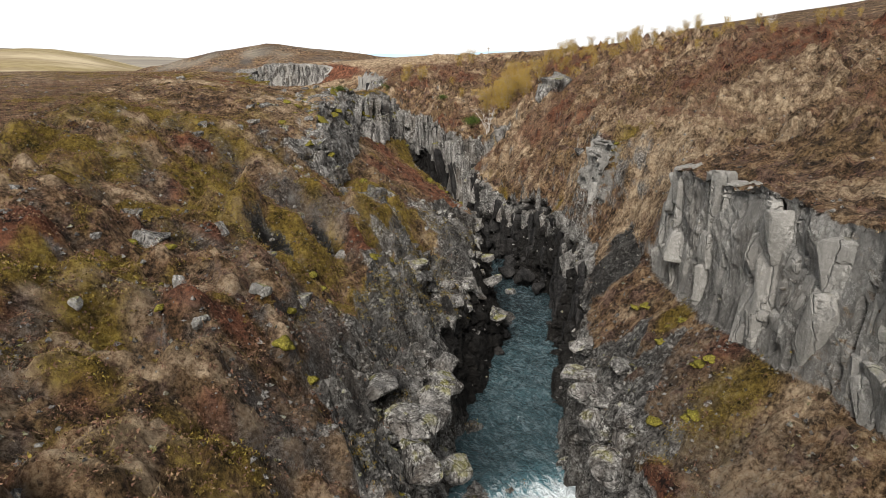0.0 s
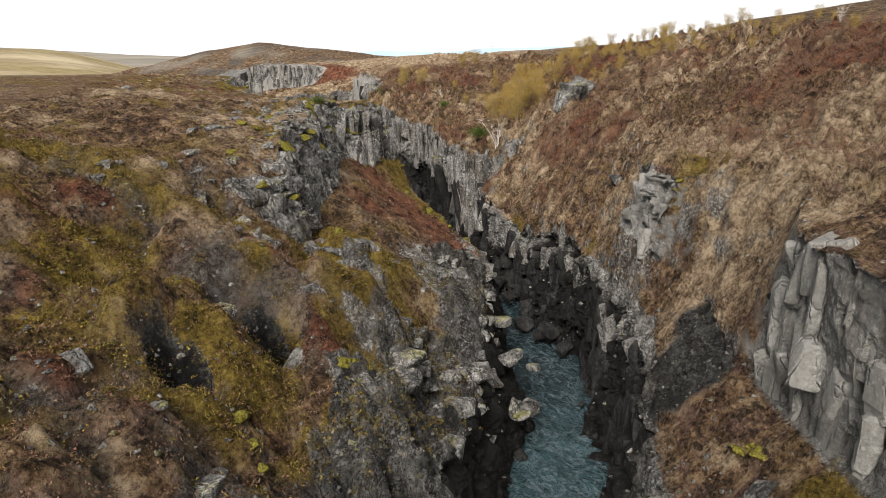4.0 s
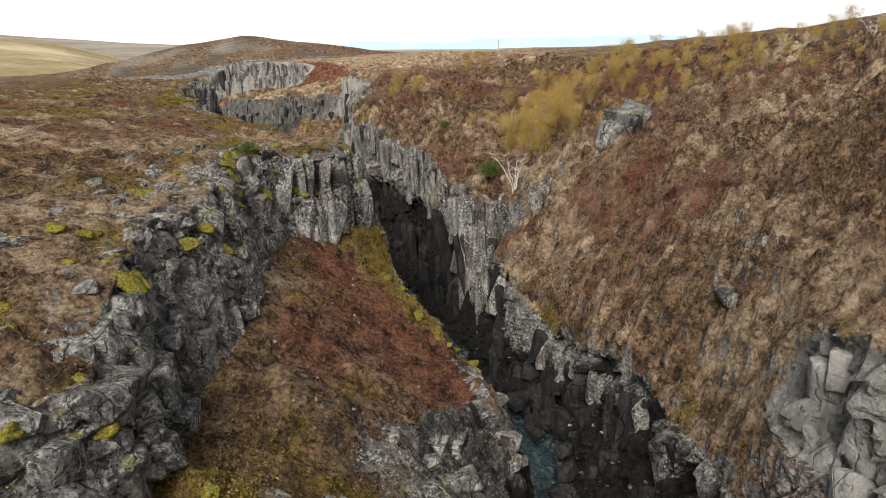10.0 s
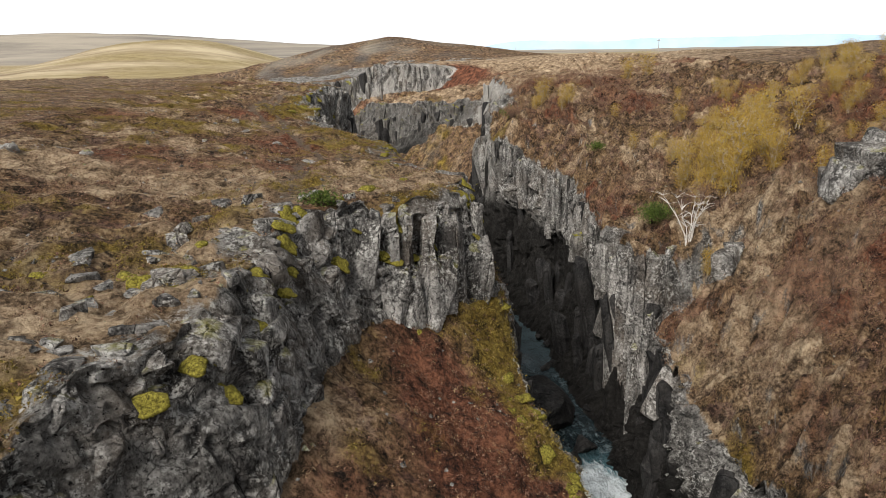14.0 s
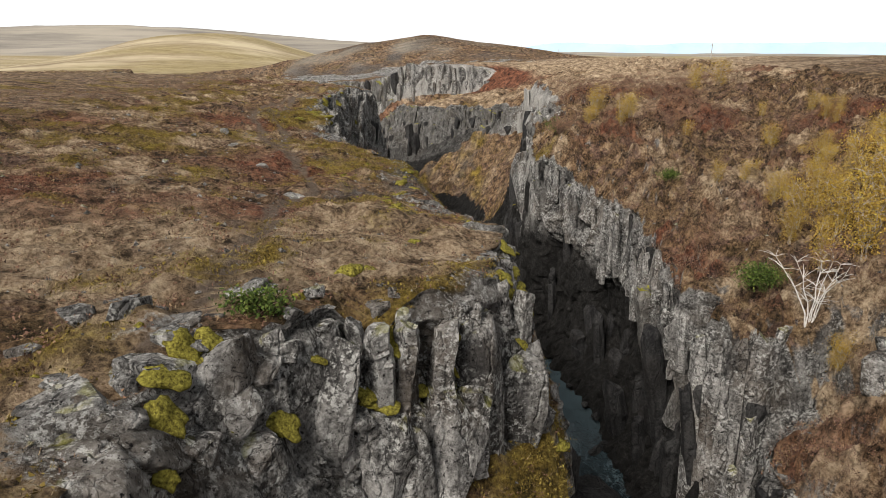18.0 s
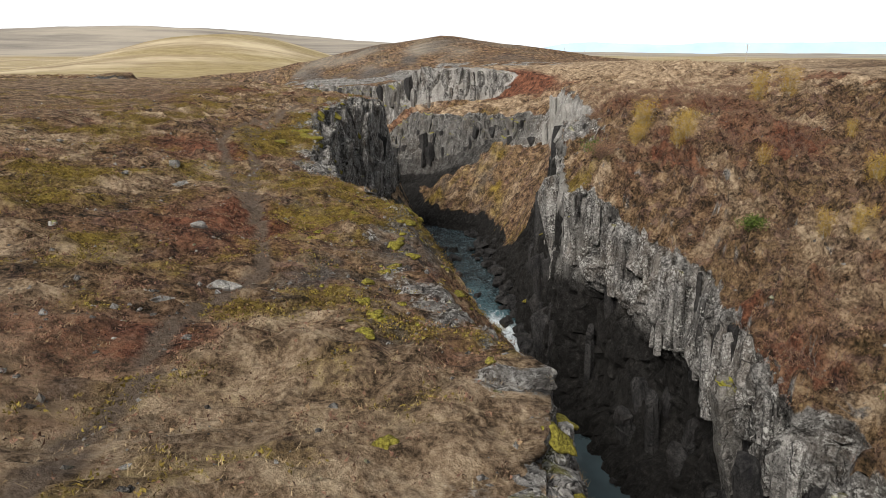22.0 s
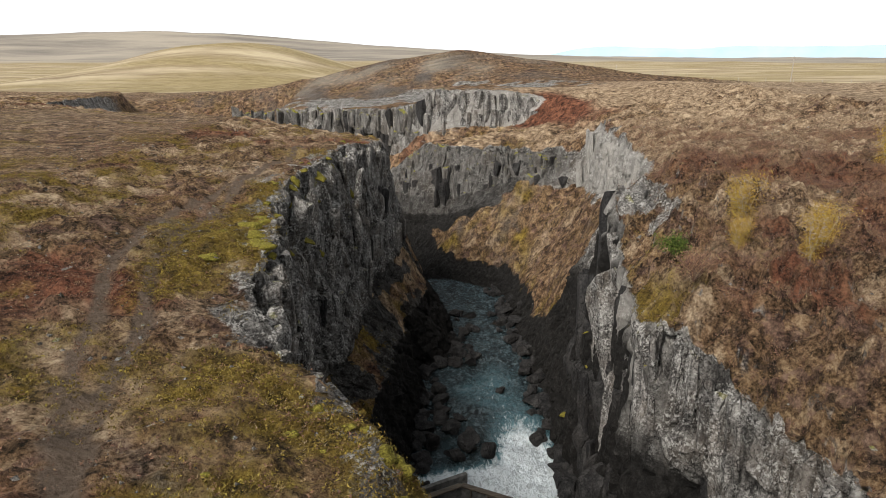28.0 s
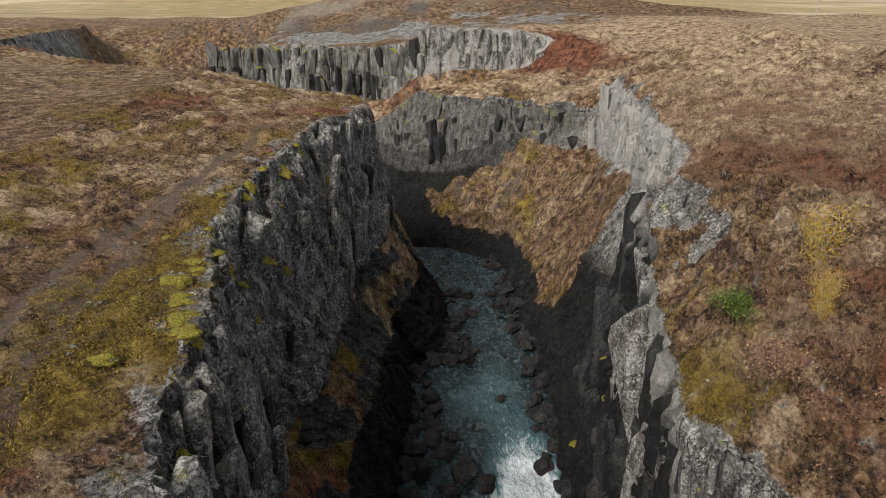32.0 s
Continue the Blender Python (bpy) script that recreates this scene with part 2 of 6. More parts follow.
def island_material(name, stops, rough=0.85, shine=0.0):
    """Colour that changes from blade to blade or leaf to leaf, and in patches."""
    n = Nodes(name, rough)
    patch = n.noise(0.5, 4)
    f = n.math("ADD", n.math("MULTIPLY", n.pos.outputs["Random Per Island"], 0.65), n.math("MULTIPLY", n.math("SUBTRACT", patch, 0.28), 0.8))
    n.bsdf.inputs["Sheen Weight"].default_value = shine
    return n.done(n.ramp(f, stops))


def water_material():
    n = Nodes("river_water", 0.12)
    n.bsdf.inputs["Specular IOR Level"].default_value = 0.5
    foam = n.attribute("foam")
    lace = n.noise(2.4, 6, 0.7, stretch=(1, 0.4, 1), distort=1.2)
    f = n.ramp(n.math("ADD", foam, n.math("MULTIPLY", n.math("SUBTRACT", lace, 0.5), 1.3)), [(0.42, 0.0), (0.72, 1.0)])
    deep = n.ramp(n.noise(0.45, 3), [(0.35, (0.008, 0.015, 0.018)), (0.65, (0.024, 0.042, 0.049))])
    milky = n.mix(n.ramp(foam, [(0.15, 0.0), (0.6, 1.0)]), deep, (0.11, 0.23, 0.27))
    c = n.mix(f, milky, (0.74, 0.80, 0.83))
    # ripple glints painted as lighter streaks in the water colour
    c = n.mix(n.math("MULTIPLY", n.ramp(n.noise(1.7, 5, 0.65, stretch=(1, 0.6, 1), distort=1.5), [(0.48, 0.0), (0.6, 1.0)]), n.math("MULTIPLY", n.math("SUBTRACT", 1.0, n.attribute("calm")), 0.5)), c, (0.13, 0.17, 0.185))
    # calm pool greyed in colour for the sky it reflects
    c = n.mix(n.math("MULTIPLY", n.attribute("calm"), 0.5), c, (0.075, 0.10, 0.11))
    n.wire(n.ramp(f, [(0.0, 0.14), (1.0, 0.7)]), n.bsdf.inputs["Roughness"])
    n.bump(n.math("ADD", n.noise(2.2, 4, 0.6, stretch=(1, 0.55, 1), distort=0.6), n.math("MULTIPLY", n.noise(9, 3), 0.3)), 1.0, 0.6)
    ripple = [k for k in n.tree.nodes if k.bl_idname == "ShaderNodeBump"][0]
    n.wire(n.ramp(n.attribute("calm"), [(0.0, 1.0), (1.0, 0.12)]), ripple.inputs["Strength"])
    return n.done(c)


def plain(name, stops, scale=6.0, rough=0.8, stretch=(1, 1, 1), metal=0.0):
    n = Nodes(name, rough)
    t = n.noise(scale, 5, 0.6, stretch)
    n.bsdf.inputs["Metallic"].default_value = metal
    n.bump(t, 0.4, 0.02)
    return n.done(n.ramp(t, stops))


GROUND = ground_material()
BASALT = rock_material("basalt_column", 0.62, 0.2)
# wet river rock; also stands in for shade on lower and hollow columns
BASALT_DARK = rock_material("basalt_wet_shade", 0.25, 0.0, (0.009, 0.009, 0.010), 0.84)
BASALT_PALE = rock_material("basalt_pale", 0.4, 0.1, (0.40, 0.385, 0.355), 0.52)
BOULDER = rock_material("boulder_rock", 0.45, 0.25)
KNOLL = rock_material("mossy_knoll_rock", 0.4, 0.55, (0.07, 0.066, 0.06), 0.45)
STONE = rock_material("field_stone", 0.9, 0.3, (0.30, 0.29, 0.27))
WATER = water_material()
GRASS = island_material("straw_grass", [(0.15, (0.08, 0.052, 0.028)), (0.4, (0.20, 0.138, 0.078)), (0.7, (0.38, 0.29, 0.175)), (0.95, (0.29, 0.24, 0.105))])
HEATHER = island_material("heather", [(0.12, (0.026, 0.014, 0.011)), (0.4, (0.11, 0.06, 0.040)), (0.65, (0.17, 0.092, 0.062)), (0.9, (0.26, 0.185, 0.10))])
TWIGS = island_material("twigs", [(0.2, (0.05, 0.028, 0.022)), (0.5, (0.12, 0.070, 0.050)), (0.85, (0.20, 0.145, 0.105))])
MOSS_LOW = island_material("low_moss", [(0.15, (0.05, 0.034, 0.010)), (0.45, (0.125, 0.088, 0.020)), (0.7, (0.19, 0.14, 0.032)), (0.92, (0.25, 0.205, 0.045))])
MOSS = plain("moss", [(0.34, (0.035, 0.029, 0.006)), (0.46, (0.095, 0.080, 0.014)), (0.55, (0.14, 0.122, 0.022)), (0.68, (0.23, 0.205, 0.042))], 16, 0.95)
LEAF = island_material("birch_leaf", [(0.15, (0.13, 0.075, 0.016)), (0.45, (0.29, 0.18, 0.032)), (0.75, (0.41, 0.28, 0.055)), (0.95, (0.34, 0.30, 0.065))], 0.6)
LEAF_RUST = island_material("rust_leaf", [(0.15, (0.07, 0.036, 0.030)), (0.4, (0.15, 0.082, 0.062)), (0.62, (0.22, 0.125, 0.075)), (0.8, (0.24, 0.165, 0.095)), (0.95, (0.19, 0.155, 0.065))], 0.7)
LEAF_GREEN = island_material("juniper_leaf", [(0.2, (0.02, 0.034, 0.007)), (0.6, (0.065, 0.095, 0.018)), (0.9, (0.13, 0.15, 0.035))], 0.7)
WHITE_BARK = plain("white_birch_bark", [(0.3, (0.30, 0.27, 0.24)), (0.65, (0.62, 0.59, 0.55))], 5, 0.8, (1, 1, 3))
BARK = plain("birch_bark", [(0.3, (0.12, 0.09, 0.07)), (0.65, (0.42, 0.385, 0.34))], 5, 0.8, (1, 1, 3))
WOOD = plain("wet_plank", [(0.3, (0.035, 0.028, 0.022)), (0.7, (0.13, 0.105, 0.08))], 3, 0.5, (0.3, 4, 4))
CONCRETE = plain("weathered_concrete", [(0.3, (0.06, 0.058, 0.055)), (0.7, (0.17, 0.165, 0.155))], 3, 0.75)
POLE_WOOD = plain("pole_wood", [(0.3, (0.22, 0.19, 0.16)), (0.7, (0.42, 0.38, 0.33))], 4, 0.85, (3, 3, 0.4))
WHITE_WALL = plain("white_render", [(0.3, (0.66, 0.66, 0.64)), (0.7, (0.80, 0.80, 0.78))], 2)
RED_ROOF = plain("roof_sheet", [(0.3, (0.16, 0.05, 0.04)), (0.7, (0.24, 0.08, 0.06))], 2, 0.5)
# distance haze put into the base colour: blue mountains, whitened fjord
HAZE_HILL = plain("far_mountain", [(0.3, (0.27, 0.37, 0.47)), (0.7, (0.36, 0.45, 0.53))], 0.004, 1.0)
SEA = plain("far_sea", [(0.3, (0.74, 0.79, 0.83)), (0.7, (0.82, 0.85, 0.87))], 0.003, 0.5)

# ---- numbers of the land: break lines (y, x, z), seen along the gorge ----
RIM_LEFT = [
    (-20, -16, -4.8), (10, -13, -4.8), (27, -10, -4.6), (36, -6, -4.8), (42, -1, -5), (46, 5.2, -5.3), (47.5, 7, -5.6), (50, 6.8, -5),
    (54, 7.5, -3.8), (57, 9.2, -3.7), (62, 10, -3.9), (66, 10.5, -3.1), (68, 12.8, -3.5), (69.5, 15.2, -3.7), (71.5, 17.4, -3.9),
    (75, 18, -4.3), (79, 18.6, -4.6), (84, 17, -5.2), (90, 15, -5.4), (96, 14.5, -5.3), (100, 14.2, -5.3), (102, 12, -5), (104, 9.6, -4.7),
    (108, 8.2, -4.3), (113, 7.6, -3.8), (118, 6.5, -3.8), (122, 5, -3.8), (128, 5.2, -3.4), (142, 6.6, -3), (149, 8.6, -3.8), (158.5, 8.2, -4.7),
    (161, 3, -4.4), (167, -16, -3.8), (200, -56, -4)]
FOOT_LEFT = [
    (-20, -5, -8), (10, -3, -8), (27, -1, -8.7), (36, 2, -8.5), (42, 5.5, -8.6), (46, 7.8, -8.6), (51, 8.4, -9), (54, 9.8, -8.8),
    (57, 11.2, -8.2), (62, 11.8, -7.6), (66.5, 13.4, -7.9), (68, 15, -8.5), (70, 17.6, -8.8), (72, 19.4, -9), (75, 18.9, -7.5),
    (79, 19.5, -7.5), (84, 19.6, -8.5), (89, 19.2, -9.3), (95, 16.8, -7.7), (99, 15.4, -6.5), (102, 13.5, -9), (104, 11.5, -14),
    (108, 9.4, -15), (113, 8.6, -16), (118, 8.2, -17), (122, 7.2, -17), (128, 8.6, -17), (142, 9.2, -16), (149, 11.2, -15), (158.5, 10.6, -15),
    (161, 6, -16), (167, -12, -16), (200, -50, -16)]
LEDGE_LEFT = [
    (-20, 0, -14), (10, 2.6, -14), (23, 5.6, -14.3), (30, 8.8, -14.8), (38.6, 14.5, -16.8), (46, 18, -15.8), (53, 20.9, -14.5),
    (58, 22.4, -15), (60, 22.2, -14.8), (62, 21.5, -14.2), (64, 20.8, -13.2), (66, 20.3, -12.6), (68, 20, -12), (70, 19.9, -11.4), (72.5, 20, -10.6), (75, 20.2, -10.5),
    (79, 20.6, -11), (84, 20.6, -10.5), (89, 19.9, -10.8), (95, 17.6, -9.8), (99, 16.2, -9.5), (102, 15, -14), (104, 13.6, -18),
    (108, 12, -20), (113, 11.6, -21), (122, 10.8, -20.5), (128, 11.2, -19), (136, 11.8, -20), (142, 12, -20.5), (149, 14, -20), (157, 13, -20),
    (160, 10.5, -21), (167, -4, -22), (180, -16, -22), (200, -40, -22)]
WATER_LEFT = [
    (-20, 3, 0), (10, 5.4, 0), (20, 7.4, 0), (25.3, 8.7, 0), (32, 11.6, 0), (42.6, 19.2, 0), (46, 20.6, 0), (55, 23.4, 0), (58, 23.8, 0), (61.5, 23.6, 0),
    (66, 22.6, 0), (70, 21.8, 0), (75, 21.2, 0), (84, 20.9, 0), (89, 20.4, 0), (95, 18.4, 0), (99, 17.4, 0), (104, 16.8, 0), (113, 16.4, 0),
    (118, 15.8, 0), (122, 13.6, 0), (130, 13.6, 0), (138, 14, 0), (143, 13.8, 0), (146, 16.6, 0), (150, 17.4, 0), (160, 16.8, 0), (166, 9, 0),
    (172, 1, 0), (180, -5, 0), (190, -13, 0), (200, -28, 0)]
WATER_RIGHT = [
    (-20, 8, 0), (10, 10.6, 0), (20, 12.4, 0), (25, 13.8, 0), (30, 17, 0), (41.5, 23.1, 0), (50, 26.6, 0), (57, 27.4, 0), (62, 28, 0),
    (66, 28.3, 0), (70, 28.1, 0), (75, 28.2, 0), (82, 28.4, 0), (90, 28, 0), (100, 27.6, 0), (106, 26.6, 0), (111, 24.9, 0), (115.4, 24.4, 0),
    (118.4, 25.2, 0), (124, 25.2, 0), (131, 24.6, 0), (138, 25, 0), (145, 24.2, 0), (155, 23.4, 0), (165, 22.8, 0), (168, 21, 0), (171, 16, 0),
    (175, 11, 0), (182, 7.5, 0), (190, 3, 0), (198, -6, 0), (206, -22, 0)]
EDGE_RIGHT = [
    (-20, 9.6, -15), (10, 11.6, -15), (20, 13.6, -15), (27, 17, -15.5), (33, 20.4, -14.5), (38, 24, -13), (44, 25.2, -13), (50, 27.4, -13.5),
    (56, 28.6, -13.9), (64, 28.9, -15.2), (69, 28.6, -14.2), (76, 29.4, -13.5), (77.4, 29.8, -14), (78.6, 30.6, -17), (81, 30.8, -17), (81.5, 30, -11.4), (82.5, 29.9, -11), (83.5, 29.6, -11.1), (84, 31.5, -11.3), (86, 31.4, -10.9), (86.7, 29.5, -10.6),
    (88, 29.8, -10), (93, 30.4, -9.6), (98, 30.8, -9), (104, 30.2, -8.8), (109, 27.6, -7.8), (111, 26.5, -6.6), (114, 26.4, -8.4),
    (124, 27.8, -8), (132, 29.2, -4.4), (135, 30, -9.5), (137, 32.4, -7.2), (142, 33.4, -8.8), (152, 33.8, -10.4), (169.5, 34, -12.4), (171.5, 31, -13), (178, 26, -12.8),
    (183, 18, -16.8), (186, 10.5, -17.5), (192, 7.5, -18), (198, 2.5, -18.5), (205, -8, -19), (212, -30, -20)]
BROW_RIGHT = [
    (-20, 11, -11.4), (10, 16.6, -11), (16, 17.9, -11), (24.7, 20.3, -11.4), (28, 21.7, -12), (30, 22.2, -11.6), (36, 24.9, -10.8),
    (44, 25.9, -10.2), (47, 27.7, -10), (53, 31.2, -9), (60, 31.6, -9.8), (66, 31.5, -11), (72, 32, -11), (76, 33.5, -10.3), (77.4, 33.4, -11), (78.6, 33.6, -14), (81, 33.8, -14), (81.6, 32.6, -10.6),
    (83, 32, -10.3), (84, 32.4, -10.3), (86, 32.3, -9.9), (87, 31.5, -9.7), (90, 31.5, -9), (97, 33, -6.8), (107, 33, -5), (111, 28.5, -5.8), (115, 30, -5), (124, 30.5, -4.8),
    (132, 31, -4.2), (135, 32, -5), (138, 33.8, -4.3), (146, 34.8, -4.3), (169.5, 35.8, -4.3), (171, 33.6, -8.4), (178, 27.5, -8.7), (183, 20, -9),
    (188.6, 12.1, -9.4), (194, 9.4, -12), (200, 5, -16), (206, -3, -17.5), (212, -20, -18)]
CROWN_RIGHT = [
    (-20, 13, -5.3), (10, 17.3, -5.3), (16, 18.8, -5.3), (22, 20.3, -5.4), (27, 21.3, -5.5), (29.5, 23.2, -6), (33, 27, -5), (37, 27.2, -5.4),
    (40, 26.5, -6), (44, 26.7, -6.2), (47, 29, -7), (50, 31.6, -6.5), (55, 34, -6), (64, 37, -5.4), (76, 37.5, -6), (85, 36.8, -7.2),
    (97, 36, -6.2), (107, 35, -4.8), (116, 34, -4.4), (132, 34, -3), (145, 38, -3.2), (168, 39, -3.2), (172, 37.2, -4.5), (178, 36, -5.5),
    (186, 33.5, -6), (194, 30.5, -6.8), (199, 27, -7.4), (201, 20, -7.9), (202.4, 12.4, -8.6), (204.5, 9, -13.5), (212, 2, -15), (216, -12, -15.5), (224, -50, -16)]
SLOPE_RIGHT = [
    (-20, 34, -1.5), (30, 33, -3.2), (37, 36.4, -2.4), (50, 40, -2.6), (62, 45.5, -2.2), (75, 44, -2.6), (83, 43, -4.6), (98, 43, -5),
    (116, 44, -4.2), (130, 44, -2.6), (150, 46, -3), (172, 45, -3), (186, 40, -3.2), (196, 34, -3), (200, 28, -1.9), (202, 21, -1.7), (203.6, 13.2, -1.7), (206, 10, -4.4), (210, 4, -5.8), (217.5, -10, -6.4), (222, -30, -6.8), (228, -60, -7)]
HILL_RIGHT = [
    (-20, 54, 4), (50, 54, 2.2), (62, 53, 1.8), (72, 56, 2.2), (83, 56, 2), (100, 58, 0.6), (116, 60, -0.6), (150, 62, 0), (200, 58, -0.6),
    (240, 30, -2)]
WATER_LEVEL = [(-20, -20.4), (24, -20.6), (30, -21.2), (60, -21.8), (69, -22.1), (73, -24), (118.2, -24.2), (119.5, -25.6), (128, -26.2), (150, -26.6), (200, -26.6)]


def along(rows, y):
    """x and z of a break line at the ys."""
    a = np.array(rows, float)
    return np.interp(y, a[:, 0], a[:, 1]), np.interp(y, a[:, 0], a[:, 2])


def level(y):
    a = np.array(WATER_LEVEL, float)
    return np.interp(y, a[:, 0], a[:, 1])


def hash3(i, j, k):
    h = (i.astype(np.int64) * 374761393 + j.astype(np.int64) * 668265263 + k.astype(np.int64) * 2147483647 + 974634777) & 0xFFFFFFFF
    h = ((h ^ (h >> 13)) * 1274126177) & 0xFFFFFFFF
    h = ((h ^ (h >> 16)) * 2246822519) & 0xFFFFFFFF
    return ((h ^ (h >> 15)) & 0xFFFFFF) / float(0x1000000)


def vnoise(x, y, z):
    """Smooth noise from -1 to 1 at arrays of places."""
    i, j, k = np.floor(x), np.floor(y), np.floor(z)
    u, v, w = x - i, y - j, z - k
    u, v, w = (t * t * (3 - 2 * t) for t in (u, v, w))
    out = 0
    for a in (0, 1):
        for b in (0, 1):
            for c in (0, 1):
                out = out + (u if a else 1 - u) * (v if b else 1 - v) * (w if c else 1 - w) * hash3(i + a, j + b, k + c)
    return out * 2 - 1


def fbm(x, y, z, octaves=4, rough=0.5):
    out, amp, s = 0, 1.0, 1.0
    for n in range(octaves):
        out = out + amp * vnoise(x * s + 17 * n, y * s + 5 * n, z * s + 31 * n)
        amp, s = amp * rough, s * 2.03
    return out


def cells(x, y, size):
    """A random number and the way to the border for each cell of a jittered net."""
    gx, gy = x / size, y / size
    i0, j0 = np.floor(gx), np.floor(gy)
    best, second, tag = np.full(gx.shape, 9.0), np.full(gx.shape, 9.0), np.zeros(gx.shape)
    for a in (-1, 0, 1):
        for b in (-1, 0, 1):
            i, j = i0 + a, j0 + b
            px, py = i + 0.15 + 0.7 * hash3(i, j, i * 0), j + 0.15 + 0.7 * hash3(i, j, i * 0 + 7)
            d = np.hypot(gx - px, gy - py)
            t = hash3(i, j, i * 0 + 3)
            nearer = d < best
            second = np.where(nearer, best, np.minimum(second, d))
            tag = np.where(nearer, t, tag)
            best = np.minimum(best, d)
    return tag, second - best


def far_land(x, y):
    """The open country round the gorge, out to the horizon."""
    r = np.hypot(x - 20, y - 80)
    z = -3.0 - 9 * np.clip((y - 235) / 120, 0, 1) - 0.0065 * np.clip(r - 300, 0, 4000)
    z = z + 8.0 * np.exp(-(((x - 20) / 46) ** 2 + ((y - 246) / 28) ** 2)) + 1.6 * np.exp(-(((x - 20) / 9) ** 2 + ((y - 246) / 9) ** 2)) - 3.0 * np.exp(-(((x + 70) / 50) ** 2 + ((y - 250) / 40) ** 2))
    z = z + 22 * np.exp(-(((x + 115) / 75) ** 2 + ((y - 490) / 80) ** 2))
    z = z + 17 * np.exp(-(((x - 125) / 65) ** 2 + ((y - 30) / 90) ** 2))
    z = z + 84 * np.exp(-(((x + 1100) / 950) ** 2 + ((y - 2300) / 450) ** 2)) * (1 + 0.2 * fbm(x / 500, y / 400, x * 0 + 2, 3))
    return z + fbm(x / 160, y / 160, x * 0, 3) * np.clip((r - 150) / 300, 0, 1) * 2.5


def smooth(a, b, t):
    u = np.clip((t - a) / (b - a), 0, 1)
    return u * u * (3 - 2 * u)


ROWS = np.concatenate([np.arange(-20, 2, 1.0), np.arange(2, 160, 0.18), np.arange(160, 232, 0.25), 232 + np.cumsum(np.geomspace(0.5, 250, 52))])
SPANS = [("far", 26), ("plain", 44), ("shelf", 46), ("cliff", 38), ("ledge", 42), ("wall", 34), ("bed", 16), ("wall", 50), ("bank", 24), ("cliff", 34), ("slope", 34),
         ("slope", 30), ("hill", 26), ("far", 26)]


def lay_land():
    """The one sheet of land: x, y, z and how steep each place is meant to be, as arrays of rows by columns."""
    y = ROWS
    lines = [along(t, y) for t in (RIM_LEFT, FOOT_LEFT, LEDGE_LEFT, WATER_LEFT, WATER_RIGHT, EDGE_RIGHT, BROW_RIGHT, CROWN_RIGHT, SLOPE_RIGHT, HILL_RIGHT)]
    lines[3] = (lines[3][0], level(y) - 0.9)
    lines[4] = (lines[4][0], level(y) - 0.9)
    rim_x, rim_z = lines[0]
    x_shelf = np.minimum(rim_x - 9, -9)
    z_shelf = np.interp(y, [-20, 28, 55, 80, 110, 150, 220], [-4.2, -4.2, -2.4, -1.8, -2.3, -2.3, -4])
    x_plain = np.minimum(-75, x_shelf - 30)
    z_plain = np.interp(y, [-20, 50, 150, 220], [-2, 0, -1, -5])
    lines = [(x_plain * 0 - 2600, far_land(x_plain * 0 - 2600, y)), (x_plain, z_plain), (x_shelf, z_shelf)] + lines
    x_k = np.full(len(y), 120.0)
    lines += [(x_k, np.interp(y, [-20, 60, 100, 140, 240], [16, 12, 7, 3, -2.5])), (x_k * 0 + 3000, far_land(x_k * 0 + 3000, y))]
    # past the gorge the lines fan out into open country
    wide = smooth(226, 420, y)
    even = np.linspace(-1, 1, len(lines))
    xs, zs = [], []
    for n, (x, z) in enumerate(lines):
        spread = np.sign(even[n]) * (abs(even[n]) ** 2.2) * 3000
        xs.append(x * (1 - wide) + spread * wide)
        zs.append(z)
    for n in range(1, len(xs)):
        xs[n] = np.maximum(xs[n], xs[n - 1] + 0.06)
    X, Z, S = [], [], []
    for n, (_, count) in enumerate(SPANS):
        u = np.arange(count) / count
        if n == 0:
            u = 1 - (1 - u) ** 3
        elif n == len(SPANS) - 1:
            u = u ** 3
        X.append(xs[n][:, None] + (xs[n + 1] - xs[n])[:, None] * u)
        Z.append(zs[n][:, None] + (zs[n + 1] - zs[n])[:, None] * u)
        S.append(np.full((len(y), count), n, float))
    X.append(xs[-1][:, None]), Z.append(zs[-1][:, None]), S.append(np.full((len(y), 1), len(SPANS) - 1.0))
    X, Z, S = np.concatenate(X, 1), np.concatenate(Z, 1), np.concatenate(S, 1)
    Y = np.repeat(y[:, None], X.shape[1], 1)
    out = np.maximum(smooth(222, 252, Y), np.maximum(smooth(90, 260, X), smooth(-60, -200, X)))
    Z = Z * (1 - out) + far_land(X, Y) * out
    return X, Y, Z, S

# ---- the land ----
def quick_mesh(name, co, faces, material, flat=True):
    me = bpy.data.meshes.new(name)
    me.vertices.add(len(co)), me.loops.add(faces.size), me.polygons.add(len(faces))
    me.vertices.foreach_set("co", np.asarray(co, np.float32).ravel())
    me.loops.foreach_set("vertex_index", faces.ravel().astype(np.int32))
    me.polygons.foreach_set("loop_start", np.arange(0, faces.size, faces.shape[1], dtype=np.int32))
    me.polygons.foreach_set("use_smooth", np.full(len(faces), not flat))
    me.update(calc_edges=True)
    me.materials.append(material)
    return me


def grid_faces(rows, cols):
    i = (np.arange(rows - 1)[:, None] * cols + np.arange(cols - 1)).ravel()
    return np.stack([i, i + 1, i + cols + 1, i + cols], 1)


def blob(x, y, cx, cy, rx, ry, turn=0.0):
    """A soft oval patch on the plan, 1 in the middle."""
    c, s = math.cos(radians(turn)), math.sin(radians(turn))
    u, v = ((x - cx) * c + (y - cy) * s) / rx, (-(x - cx) * s + (y - cy) * c) / ry
    return np.exp(-(u * u + v * v))


X, Y, Z, S = lay_land()
X0, Y0, Z0 = X.copy(), Y.copy(), Z.copy()
